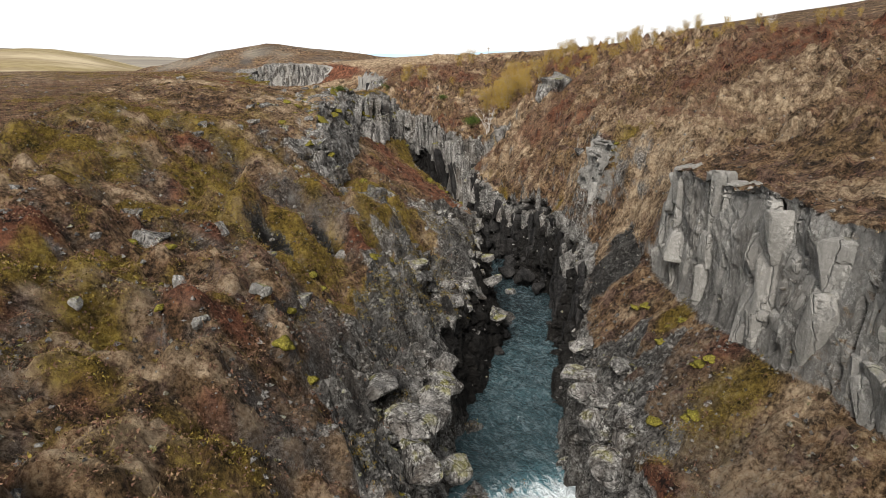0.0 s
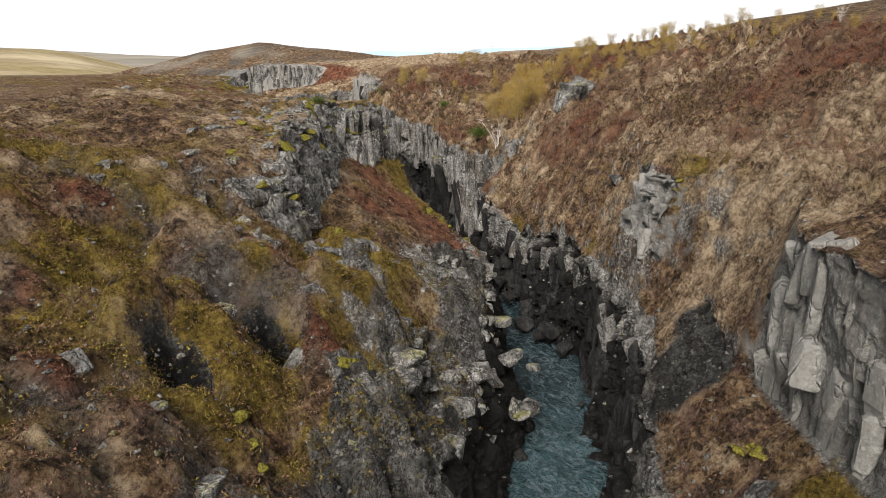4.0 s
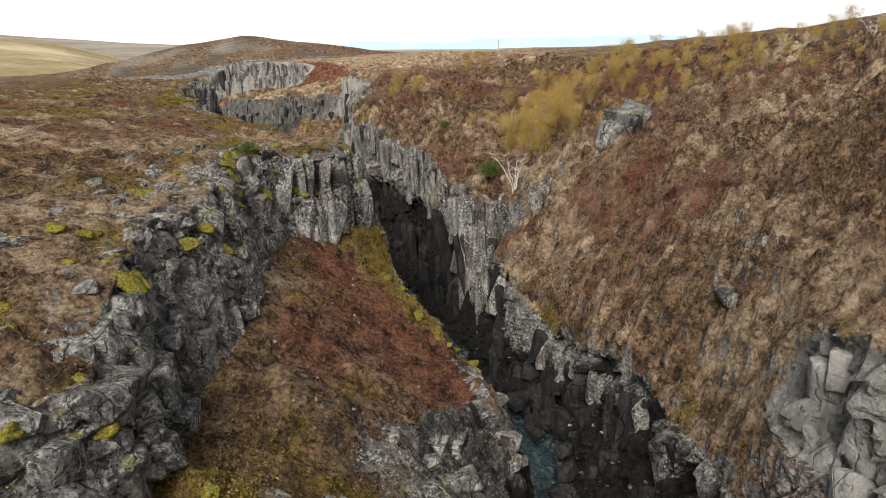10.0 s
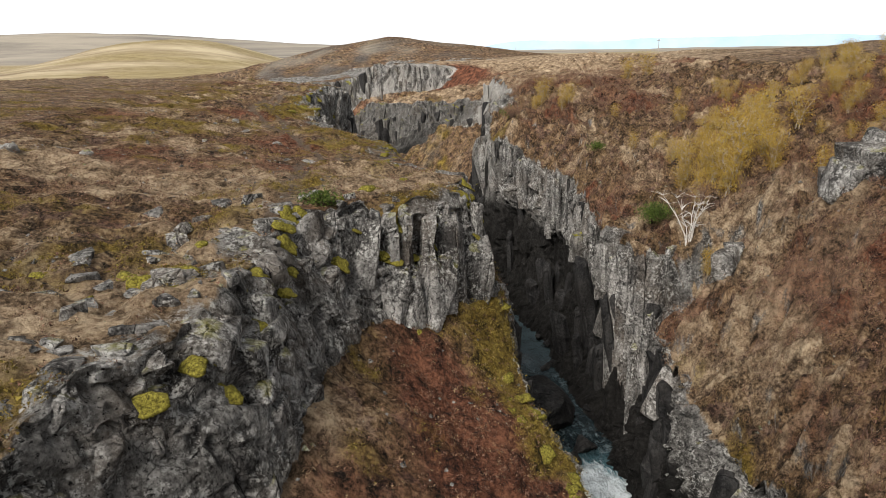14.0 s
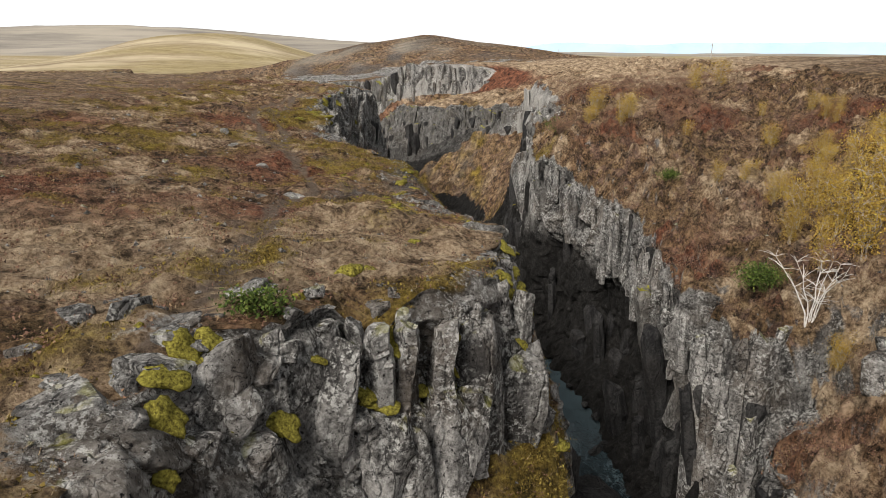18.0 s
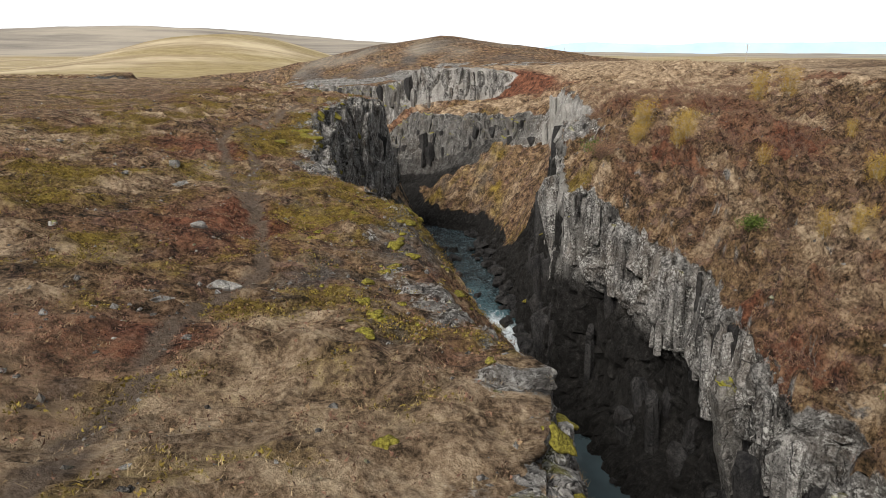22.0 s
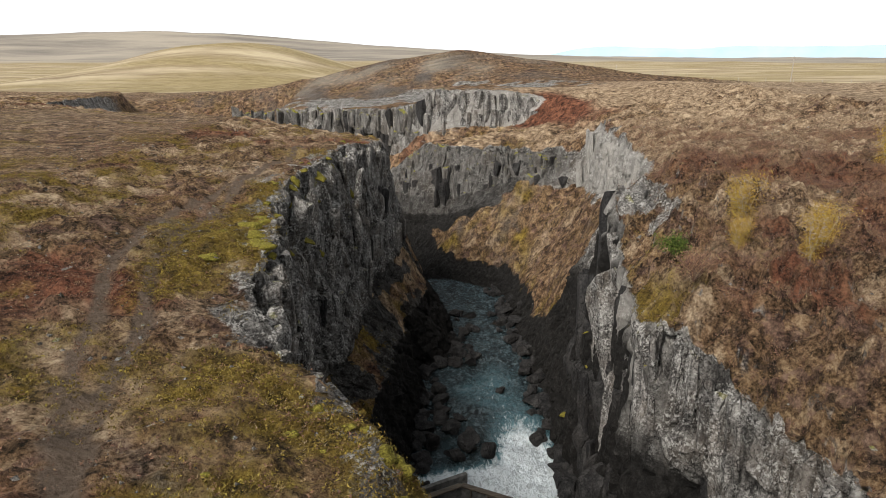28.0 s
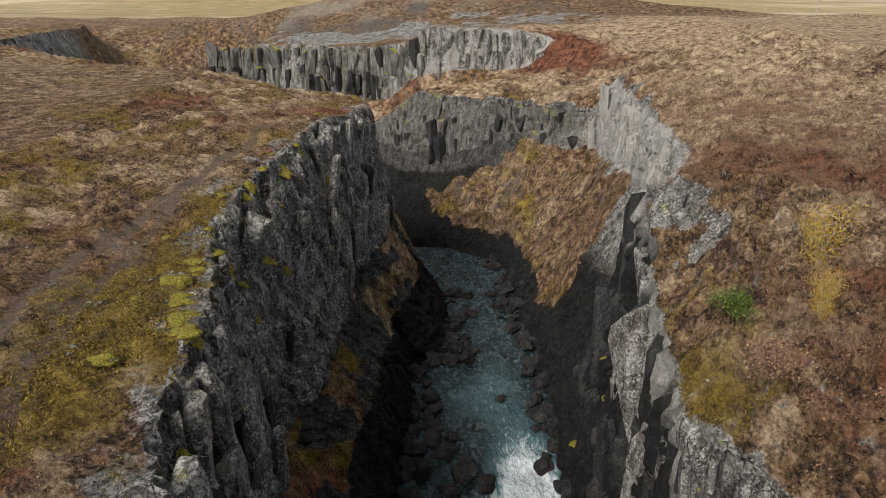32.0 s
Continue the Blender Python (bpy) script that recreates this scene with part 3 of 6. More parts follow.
NEAR = smooth(240, 200, Y) * smooth(110, 80, X) * smooth(-110, -75, X)
# how far each place is wall: by the fall of the section across the gorge and along it
dzx = np.gradient(Z, axis=1) / np.maximum(np.gradient(X, axis=1), 0.02)
dzy = np.gradient(Z, axis=0) / np.gradient(Y, axis=0) - dzx * np.gradient(X, axis=0) / np.gradient(Y, axis=0)
steepness = np.hypot(dzx, dzy)


BORDER = 3.0 * fbm(X0 / 4, Z0 / 3, Y0 / 6, 3)


def between(a, b, loose=0.0):
    yy = Y0 + loose * BORDER
    return smooth(a - 1, a + 1, yy) * smooth(b + 1, b - 1, yy)


rocky = [(3, between(45, 81) + between(101, 400)), (4, 0.15 * between(101, 160) + 0.75 * between(103, 160) * (fbm(Y0 / 3, Z0 / 2, X0 * 0 + 71, 3) > 0.05)), (5, 1 + 0 * Y0), (7, 1 - 0.95 * between(148, 180, 1.3) * smooth(1.5, 3.5, Z0 - level(Y0))), (9, between(15.5, 31, 0.5) + 0.45 * between(4, 15, 0.5) * (fbm(Y0 / 1.4, Z0 / 2.5, X0 * 0 + 51, 3) > -0.1) + 0.9 * between(40.5, 46.5)),
         (8, 0.15 * between(112, 133) + 0.9 * between(78.5, 81.8) + between(134, 400) + 0.7 * between(31.5, 35.5, 0.5) + 0.4 * between(40, 46)), (10, between(197, 228))]
WALL = sum((S == n) * mask for n, mask in rocky) * smooth(0.4, 1.0, steepness) * NEAR
for _ in range(2):
    WALL[:, 1:-1] = (WALL[:, :-2] + 2 * WALL[:, 1:-1] + WALL[:, 2:]) / 4
SOFT = (1 - WALL) * NEAR
gx, gy = dzx / np.maximum(steepness, 1e-6), dzy / np.maximum(steepness, 1e-6)
# broken columns: plan cells step in and out of the walls
run = Y0 + 0.6 * X0 * np.sign(X0 - 21)
warp = 0.3 * fbm(run / 1.7, Z0 / 2.2, X0 * 0, 3)
shaft, shaft_rim = cells(run + warp, 0.26 * Z0 + 0.25 * warp, 0.95)
lump, lump_rim = cells(run + 2 * warp + 9, 0.75 * Z0 + warp, 0.75)
chip, _ = cells(run * 1.05 + warp + 4, 0.95 * Z0 + 0.3 * run, 0.4)
push = (shaft - 0.5) * 0.5 + (lump - 0.5) * 0.4 + (chip - 0.5) * 0.14 - 0.4 * smooth(0.15, 0.02, shaft_rim) - 0.16 * smooth(0.14, 0.02, lump_rim)
push = (push + 0.45 * fbm(run / 4.5, Z0 / 7, X0 * 0 + 3, 3)) * (1 - 0.7 * smooth(158, 170, Y0))
push = push * (1 + 0.7 * between(33, 79) * (S == 7) + 1.1 * between(39, 47) * (S == 9) - 0.5 * (S == 3) * between(44, 68))
# the near right face is one cracked wall of tall slabs
arc = Y0 + 0.35 * X0 + 0.22 * fbm(Z0 / 1.6, Y0 / 2, X0 * 0, 3) + 0.12 * Z0
slab, slab_rim = cells(arc, 0.10 * Z0, 1.7)
slab2, _ = cells(arc * 1.1 + 5, 0.38 * Z0 + 0.2 * arc, 0.8)
face = -0.2 + (slab - 0.5) * 0.35 + (slab2 - 0.5) * 0.1 - 0.5 * smooth(0.12, 0.02, slab_rim) + (chip - 0.5) * 0.1 + 0.35 * fbm(arc / 5, Z0 / 5, X0 * 0, 4)
push = np.where((S == 9) & (Y0 < 33), face, push)
X = X - gx * push * WALL
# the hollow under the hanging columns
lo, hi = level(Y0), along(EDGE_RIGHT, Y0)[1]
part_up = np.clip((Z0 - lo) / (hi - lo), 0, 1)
X = X + (S == 7) * between(83, 110) * 2.4 * smooth(0.70, 0.58, part_up) * smooth(0.0, 0.22, part_up) * (0.75 + 0.35 * fbm(Y0 / 4, Z0 / 5, Y0 * 0, 2))
Y = Y - gy * push * WALL
Z = Z + WALL * (0.35 - 0.3 * ((S == 9) & (Y0 < 33))) * fbm(X0 / 1.1, Y0 / 1.1, Z0 / 0.9, 3)
# hummocks, tussocks and worn hollows
left_rough = smooth(58, 40, Y0) * smooth(18, 12, X0)
tus, trim = cells(X0 + 0.6 * fbm(X0, Y0, X0 * 0, 2), Y0 + 0.6 * fbm(Y0 + 9, X0, X0 * 0, 2), 1.5)
bumps = 0.30 * fbm(X0 / 3.2, Y0 / 3.2, X0 * 0, 4) + 0.30 * np.sqrt(np.clip(trim, 0, 1)) * tus - 0.12
hum, hedge = cells(X0 + 0.9 * fbm(X0 / 2, Y0 / 2, X0 * 0 + 5, 3), Y0 + 40 + 0.9 * fbm(Y0 / 2, X0 / 2, X0 * 0 + 7, 3), 2.9)
bumps = bumps + left_rough * (0.9 * fbm(X0 / 6.5, Y0 / 6.5, X0 * 0 + 4, 3) + (0.45 + 0.7 * hum) * np.clip(hedge * 1.6, 0, 1) ** 0.6 - 0.4 + 0.5 * fbm(X0 / 1.7, Y0 / 1.7, X0 * 0 + 2, 3))
tus2, trim2 = cells(X0 + 0.4 * fbm(X0 * 1.4, Y0 * 1.4, X0 * 0 + 3, 2), Y0 + 60 + 0.4 * fbm(Y0 * 1.4, X0 * 1.4, X0 * 0, 2), 0.85)
bumps = bumps + (left_rough * 0.5 + 0.4 * (1 - left_rough)) * (np.clip(trim2 * 2, 0, 1) ** 0.5 * tus2 - 0.3)
slope_rough = smooth(24, 29, X0) * smooth(6, 14, Y0) * smooth(150, 120, Y0)
bumps = bumps + slope_rough * ((0.4 + 0.35 * (tus2 > 0.5)) * np.clip(trim2 * 2, 0, 1) ** 0.5 * tus2 - 0.15 + 0.75 * fbm(X0 / 6, Y0 / 6, X0 * 0 + 21, 3) + 0.6 * hum * np.clip(hedge * 1.5, 0, 1) ** 0.6 + 0.35 * tus * np.clip(trim * 1.6, 0, 1) - 0.35)
scree = between(146, 183) * smooth(12, 18, X0)
bumps = bumps + scree * (0.7 * fbm(X0 / 2.4, Y0 / 2.4, X0 * 0 + 33, 4) + 0.5 * hum * np.clip(hedge * 1.5, 0, 1))
# where the sheet is coarse it stays smooth
keen = smooth(1.4, 0.55, np.gradient(X0, axis=1))
bumps = bumps * keen + (1 - keen) * 0.5 * fbm(X0 / 14, Y0 / 14, X0 * 0 + 3, 2)
Z = Z + SOFT * bumps
# the left bank above the near water is a jumble of broken rock
foot_x, ledge_x = along(FOOT_LEFT, Y0)[0], along(LEDGE_LEFT, Y0)[0]
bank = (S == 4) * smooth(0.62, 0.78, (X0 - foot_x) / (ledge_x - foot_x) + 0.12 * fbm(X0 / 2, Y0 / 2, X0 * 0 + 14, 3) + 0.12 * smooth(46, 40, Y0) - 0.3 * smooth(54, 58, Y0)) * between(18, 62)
jag, jag_rim = cells(X0 + 0.3 * fbm(X0, Y0, X0 * 0, 2), Y0 + 0.3 * fbm(Y0, X0, X0 * 0, 2), 1.3)
jag2, jag2_rim = cells(X0 + 3, Y0 + 3, 0.6)
Z = Z + bank * ((jag - 0.4) * 1.1 + (jag2 - 0.5) * 0.6 - 0.35 * (jag_rim < 0.15) + 0.4 * (X0 - np.round(X0 / 1.3) * 1.3) * (jag - 0.5))
WALL = np.maximum(WALL, 0.9 * bank)
Z = Z + (1 - NEAR) * smooth(600, 250, np.abs(Y0)) * 0.5 * fbm(X0 / 9, Y0 / 9, X0 * 0, 3)


def dome(cx, cy, r, h, power=2.0):
    """A knoll that is added to the land."""
    global Z
    d = np.hypot(X0 - cx, Y0 - cy) / r
    Z = Z + h * np.exp(-d ** power)


dome(10.3, 46.2, 2.0, 1.6, 4), dome(9.4, 40.6, 2.6, 2.0, 4), dome(4.4, 40.8, 2.6, 1.2), dome(2.0, 34, 2.6, 1.3, 3), dome(7.8, 34.5, 2.2, 1.6, 3)
dome(12.6, 52.6, 1.6, 0.9, 4), dome(4.4, 37.6, 1.5, -3.6, 3), dome(1.8, 33.0, 1.2, -2.2, 3), dome(-3.4, 20.6, 1.5, -3.2, 3), dome(17.3, 46.4, 2.4, 1.0, 4)
dome(39.2, 75.4, 1.5, 1.3, 4), dome(14.2, 68.9, 0.8, -0.9, 2), dome(-7, 27.5, 2.2, 1.0, 3)

# the two trails that follow the left edge
TRAIL = [(10.1, 66), (10.2, 74), (9.7, 78), (9.6, 82), (9.8, 86), (8.6, 92.6), (7.6, 95), (7.0, 97.2), (6.2, 100.5), (4.6, 106), (3.4, 110), (2.7, 118), (2.3, 127), (3.0, 140)]
TRAIL_TWIN = [(7.6, 94.2), (6.0, 98), (3.8, 103.5), (1.6, 110), (1.0, 116), (1.4, 122), (2.4, 130)]


def near_line(points, x, y):
    a, d = np.array(points, float), np.full(x.shape, 99.0)
    for (ax, ay), (bx, by) in zip(a[:-1], a[1:]):
        l2 = (bx - ax) ** 2 + (by - ay) ** 2
        u = np.clip(((x - ax) * (bx - ax) + (y - ay) * (by - ay)) / l2, 0, 1)
        d = np.minimum(d, np.hypot(x - ax - u * (bx - ax), y - ay - u * (by - ay)))
    return d


wob = 0.35 * fbm(X0 / 4, Y0 / 4, X0 * 0 + 2, 2)
trail = np.maximum(smooth(0.45, 0.1, near_line(TRAIL, X0 + wob, Y0)), 0.85 * smooth(0.5, 0.1, near_line(TRAIL_TWIN, X0 + wob, Y0)))
Z = Z - 0.10 * trail

# what grows where, from 0 to 1
patchy, patchy2, fine_patch = fbm(X0 / 7, Y0 / 7, X0 * 0 + 1, 3), fbm(X0 / 5, Y0 / 5, X0 * 0 + 8, 3), fbm(X0 / 1.6, Y0 / 1.6, X0 * 0 + 3, 3)
fine_patch, patchy, patchy2 = (p * (0.15 + 0.85 * keen) for p in (fine_patch, patchy, patchy2))
right_bank = smooth(27, 31, X0)
red = 0.95 * blob(X0, Y0, 17.6, 61.5, 2.6, 6.5, 20) + 0.7 * blob(X0, Y0, 13, 57, 2, 3) + 0.9 * blob(X0, Y0, 35, 193, 5, 9, 30) + 0.6 * blob(X0, Y0, 40, 176, 6, 8)
red = red + right_bank * (0.16 + 0.55 * patchy + 0.12 * smooth(84, 92, Y0)) * smooth(160, 130, Y0) + (1 - right_bank) * (0.02 + 0.5 * patchy) * smooth(70, 80, Y0) * smooth(20, 14, X0)
red = red + 0.3 * patchy * between(139, 190) * smooth(18, 24, X0)
straw = 1.0 * blob(X0, Y0, 7, 74.6, 11, 3.6) + 0.6 * blob(X0, Y0, 33, 37, 6, 9) + 0.9 * blob(X0, Y0, 52, 150, 18, 12) + 0.9 * blob(X0, Y0, 38, 145, 4, 9) + 0.5 * blob(X0, Y0, 6, 58, 5, 10) + 0.35 * blob(X0, Y0, 20, 183, 6, 3)
straw = straw + 0.12 + 0.55 * patchy2 + 0.3 * fine_patch + right_bank * 0.1 + 0.24 * (1 - right_bank) * smooth(64, 72, Y0)
moss = 1.15 * blob(X0, Y0, 21.3, 64.5, 1.5, 6.5, 30) + 0.7 * blob(X0, Y0, 18.8, 72, 1.6, 3) + 0.6 * blob(X0, Y0, 14.5, 69.3, 2.6, 0.8, 30) + 0.45 * blob(X0, Y0, 10, 46, 2.5, 2.5) + 0.5 * blob(X0, Y0, 9.4, 40.4, 2.2, 2.2)
moss = moss + 0.6 * blob(X0, Y0, 5.2, 117, 2.2, 7) + 0.45 * blob(X0, Y0, 7.2, 115, 1.6, 5) + 0.6 * blob(X0, Y0, 12.2, 128, 1.6, 6) + 0.4 * blob(X0, Y0, 15, 97, 3, 5) + 0.5 * blob(X0, Y0, 27, 121, 1.2, 4)
moss = moss + (1 - right_bank) * (0.10 + 0.42 * fbm(X0 / 2.2, Y0 / 2.2, X0 * 0 + 6, 3)) * smooth(30, 45, Y0) + left_rough * (0.12 + 0.3 * fine_patch)
bare = (1 - right_bank) * (0.04 + 0.5 * fbm(X0 / 3, Y0 / 3, X0 * 0 + 12, 3)) * (0.35 + 0.65 * np.maximum(blob(X0, Y0, 14, 93, 5, 9), np.maximum(left_rough * 0.3, blob(X0, Y0, 8, 62, 4, 9))))
bare = bare + 0.5 * blob(X0, Y0, 6, 24, 4, 7) + (0.45 + 0.5 * fine_patch) * blob(X0, Y0, 2, 23, 4, 6) + 0.45 * (0.6 + fine_patch) * blob(X0, Y0, 14, 94, 4, 14) + 0.3 * (0.5 + fine_patch) * blob(X0, Y0, 4, 118, 4, 10) + 0.6 * blob(X0, Y0, 17.5, 48, 3, 8, 20) + 0.3 * blob(X0, Y0, 17.5, 22, 3, 7) + 0.3 * blob(X0, Y0, 12.5, 25, 5, 8) + (0.42 + 0.45 * fbm(X0 / 5, Y0 / 5, X0 * 0 + 19, 4)) * blob(X0, Y0, 0, 236, 52, 22)
# each hummock carries its own growth, with peat and gravel between
knob, clump = np.clip(hedge * 2.2, 0, 1), np.clip(trim * 2.6, 0, 1)
wild = NEAR * keen * np.maximum(left_rough, np.maximum(0.8 * slope_rough, 0.55 * (1 - right_bank) * smooth(58, 66, Y0)))
straw = straw + wild * (1 - 0.55 * right_bank * smooth(80, 90, Y0)) * (0.75 * (tus > 0.6) * clump - 0.08) + left_rough * 0.1 * smooth(20, 30, Y0)
moss = moss + wild * (0.55 * (hum < 0.24) * knob + 0.5 * (tus < 0.16) * clump) * (1 - 0.55 * right_bank)
red = red + wild * (0.55 * ((hum > 0.45) & (hum < 0.62)) * knob + 0.3 * ((tus > 0.3) & (tus < 0.42)) * clump)
bare = bare + wild * (0.3 * (1 - knob) + 0.14 * (1 - clump)) * (1 - 0.4 * right_bank) + keen * left_rough * 0.15 * ((hum > 0.88) | ((tus > 0.5) & (tus < 0.6)))
bare = bare + 0.15 * scree * (0.7 + patchy2)
red = red + 0.26 * left_rough + 0.9 * blob(X0, Y0, 18, 19.2, 1.2, 1.2) + 0.7 * blob(X0, Y0, 34, 190, 7, 12, 30) + 0.04 * scree - 0.8 * blob(X0, Y0, 5, 240, 60, 24) - 0.14 * right_bank * smooth(112, 124, Y0) - 0.8 * blob(X0, Y0, 62, 185, 26, 24) + 0.1 * (0.6 + patchy) * (1 - right_bank) * smooth(64, 72, Y0) * smooth(14, 8, X0)
moss = moss + (0.02 + 0.2 * smooth(24, 34, Y0)) * left_rough - 0.2 * (1 - right_bank) * smooth(66, 72, Y0) * smooth(84, 78, Y0) * smooth(8, 4, X0) + 0.2 * (1 - right_bank) * (0.6 + patchy2) * between(84, 132) + 0.35 * (0.5 + fine_patch) * blob(X0, Y0, 13, 94, 5, 12)
moss = moss + 1.2 * blob(X0, Y0, 19.5, 23.8, 0.9, 0.9) + 0.9 * blob(X0, Y0, 16.6, 17, 2.2, 1.6) + 0.5 * blob(X0, Y0, 27.5, 40.5, 1.5, 2)
red = red + 0.6 * blob(X0, Y0, 17.5, 61, 2.6, 7, 20) + 0.35 * blob(X0, Y0, 16, 86, 3, 9)
straw = straw - 0.8 * blob(X0, Y0, 17.5, 61, 3, 7, 20) + 0.35 * blob(X0, Y0, 14, 57, 2, 5) + 0.9 * blob(X0, Y0, 44, 140, 6, 8) + 0.22 * right_bank * smooth(114, 126, Y0) + 0.6 * blob(X0, Y0, 40, 152, 4, 14) + 0.8 * blob(X0, Y0, 20, 27.9, 1.0, 1.5) - 0.6 * scree + 1.2 * blob(X0, Y0, 62, 185, 26, 24) + 0.9 * blob(X0, Y0, 100, 205, 40, 26) - 0.12 * right_bank * between(84, 140) + 0.5 * blob(X0, Y0, 50, 165, 14, 14) - 1.1 * blob(X0, Y0, 5, 240, 60, 24)
under = level(Y0) + 2.6 + 1.2 * fine_patch
stony = np.maximum(smooth(0.6, 0.0, Z - under) * NEAR, 0.85 * smooth(0.15, 0.6, blob(X0, Y0, 18, 45, 2.6, 8, 25) + 0.25 * fine_patch) * NEAR)
stony = np.maximum(stony, NEAR * smooth(12, 26, S * 0 + X0) * smooth(24.5, 23, X0) * smooth(-13, -15.5, Z0) * smooth(60, 54, Y0))
rim_stone = smooth(2.2, 0.3, np.abs(X0 - along(RIM_LEFT, Y0)[0] + 0.6)) * smooth(44, 50, Y0) * smooth(160, 150, Y0)
stony = np.maximum(np.maximum(stony, rim_stone * (0.35 + 0.6 * fine_patch)), WALL * 1.2)
stony = np.maximum(stony, NEAR * smooth(0.35, 0.6, np.maximum(np.maximum(blob(X0, Y0, 6, 22, 2.6, 6, -20), blob(X0, Y0, 14.6, 22, 2.0, 6, -20)), 0.7 * blob(X0, Y0, 17, 26, 2.4, 7)) + 0.3 * fine_patch))
moor = np.maximum(smooth(1100, 1500, Y0), 0.38 * blob(X0, Y0, 2, 241, 52, 17) + 0.3 * fbm(X0 / 6, Y0 / 6, X0 * 0 + 61, 4) * blob(X0, Y0, 2, 241, 60, 22))
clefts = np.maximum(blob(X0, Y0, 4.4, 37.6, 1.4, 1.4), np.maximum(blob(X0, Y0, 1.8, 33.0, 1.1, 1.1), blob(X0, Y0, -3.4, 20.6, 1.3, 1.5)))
stony = np.maximum(stony, smooth(0.3, 0.6, np.maximum(clefts, np.maximum(blob(X0, Y0, 9.4, 38.9, 1.3, 0.8), blob(X0, Y0, 10.3, 44.6, 1.4, 0.9)) + 0.2 * fine_patch)))
stony = np.maximum(stony, NEAR * smooth(0.3, 0.7, 0.9 * blob(X0, Y0, 30.5, 129, 2.0, 6) + 0.8 * blob(X0, Y0, 34.5, 160, 2.0, 10) + 0.3 * fine_patch))
stony = np.maximum(stony, 0.9 * smooth(0.5, 0.8, blob(X0, Y0, 6, 222, 50, 10) + 0.4 * fbm(X0 / 3, Y0 / 3, X0 * 0 + 41, 4)))
gold = smooth(285, 330, Y0) + smooth(-80, -160, X0) * 0.6 + smooth(100, 160, X0) * smooth(120, 160, Y0)
COUNT_R, COUNT_C = X.shape
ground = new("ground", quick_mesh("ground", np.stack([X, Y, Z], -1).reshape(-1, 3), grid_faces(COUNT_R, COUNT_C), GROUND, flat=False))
pale = NEAR * smooth(0.1, 0.4, (S == 9) * (between(4, 31) + between(40, 47)) + 0.6 * (S == 8) * between(136, 170) + 0.35 * (S == 7) * between(112, 136) * smooth(0.5, 0.7, part_up) + (S == 10) * between(197, 214) * smooth(10, 12, X0))
# wet rock near water, plus shade painted up the walls, hollow and clefts
wet_shade = NEAR * ((S == 5) + (S == 6) + (S == 7)) * np.maximum(smooth(0.72, 0.55, part_up), (between(33, 62) + between(113, 136)) * smooth(1.0, 0.8, part_up + 0.2 * fine_patch)) * smooth(215, 205, Y0) * smooth(30, 34, Y0) + 0.8 * NEAR * (S == 8) * between(31, 36, 0.4) + 0.75 * NEAR * ((S == 7) * between(178, 215, 1.0) + 0.6 * (S == 8) * between(172, 215) + (S == 4) * between(100, 200)) + smooth(0.2, 0.6, clefts) + 0.55 * bank + 0.6 * NEAR * blob(X0, Y0, 17, 24, 3.5, 9) * (Z0 < -10)
for name, values in (("pale", pale), ("wet_shade", wet_shade), ("red", red), ("straw", straw), ("moss", moss), ("bare", bare), ("trail", trail), ("gold", gold), ("moor", moor), ("rock", stony)):
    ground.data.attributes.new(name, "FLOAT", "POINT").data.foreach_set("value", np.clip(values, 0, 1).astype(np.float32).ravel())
ground.data.polygons.foreach_set("use_smooth", (mids_wall := 0.25 * (WALL[:-1, :-1] + WALL[1:, :-1] + WALL[:-1, 1:] + WALL[1:, 1:])).ravel() < 0.35)
tagged(ground, "brown autumn heath cut by a deep basalt gorge", "ground", kind="structure")


def at_place(x, y, z=None):
    """The land's height at a place; where a wall hangs over it, the layer nearest to z."""
    r = int(np.argmin(np.abs(ROWS - y)))
    block = slice(max(r - 6, 0), r + 7)
    d = (X[block] - x) ** 2 + (Y[block] - y) ** 2
    if z is not None:
        d = d + 0.15 * (Z[block] - z) ** 2
    return float(Z[block].ravel()[np.argmin(d)])


AREA = np.abs(np.diff(X[:-1], axis=1) * np.diff(Y[:, :-1], axis=0))
CELL = [0.25 * (a[:-1, :-1] + a[1:, :-1] + a[:-1, 1:] + a[1:, 1:]) for a in (X, Y, Z)]


def mids(a):
    return 0.25 * (a[:-1, :-1] + a[1:, :-1] + a[:-1, 1:] + a[1:, 1:])


FLAT = mids(SOFT)


def scatter(count, weight, rng):
    """Random places on the land, thicker where the weight is higher."""
    p = (np.clip(weight, 0, None) * AREA).ravel()
    p = np.cumsum(p) / p.sum()
    pick = np.searchsorted(p, rng.random(count))
    i, j = np.divmod(pick, COUNT_C - 1)
    u, v = rng.random(count)[:, None], rng.random(count)[:, None]
    P = np.stack([X, Y, Z], -1)
    return (P[i, j] * (1 - u) + P[i + 1, j] * u) * (1 - v) + (P[i, j + 1] * (1 - u) + P[i + 1, j + 1] * u) * v


# ---- the river ----
ry = np.concatenate([np.arange(-20, 172, 0.3)])
a, b = along(WATER_LEFT, ry)[0] - 1.6, along(WATER_RIGHT, ry)[0] + 1.6
u = np.linspace(0, 1, 40)
rx = a[:, None] + (b - a)[:, None] * u
rY = np.repeat(ry[:, None], 40, 1)
foam = 0.8 * smooth(28, 21, rY) + 0.22 * smooth(62, 40, rY) + 1.25 * blob(rx, rY, 25.4, 75.5, 3.6, 3.6) + 0.25 * blob(rx, rY, 26, 64, 2, 5)
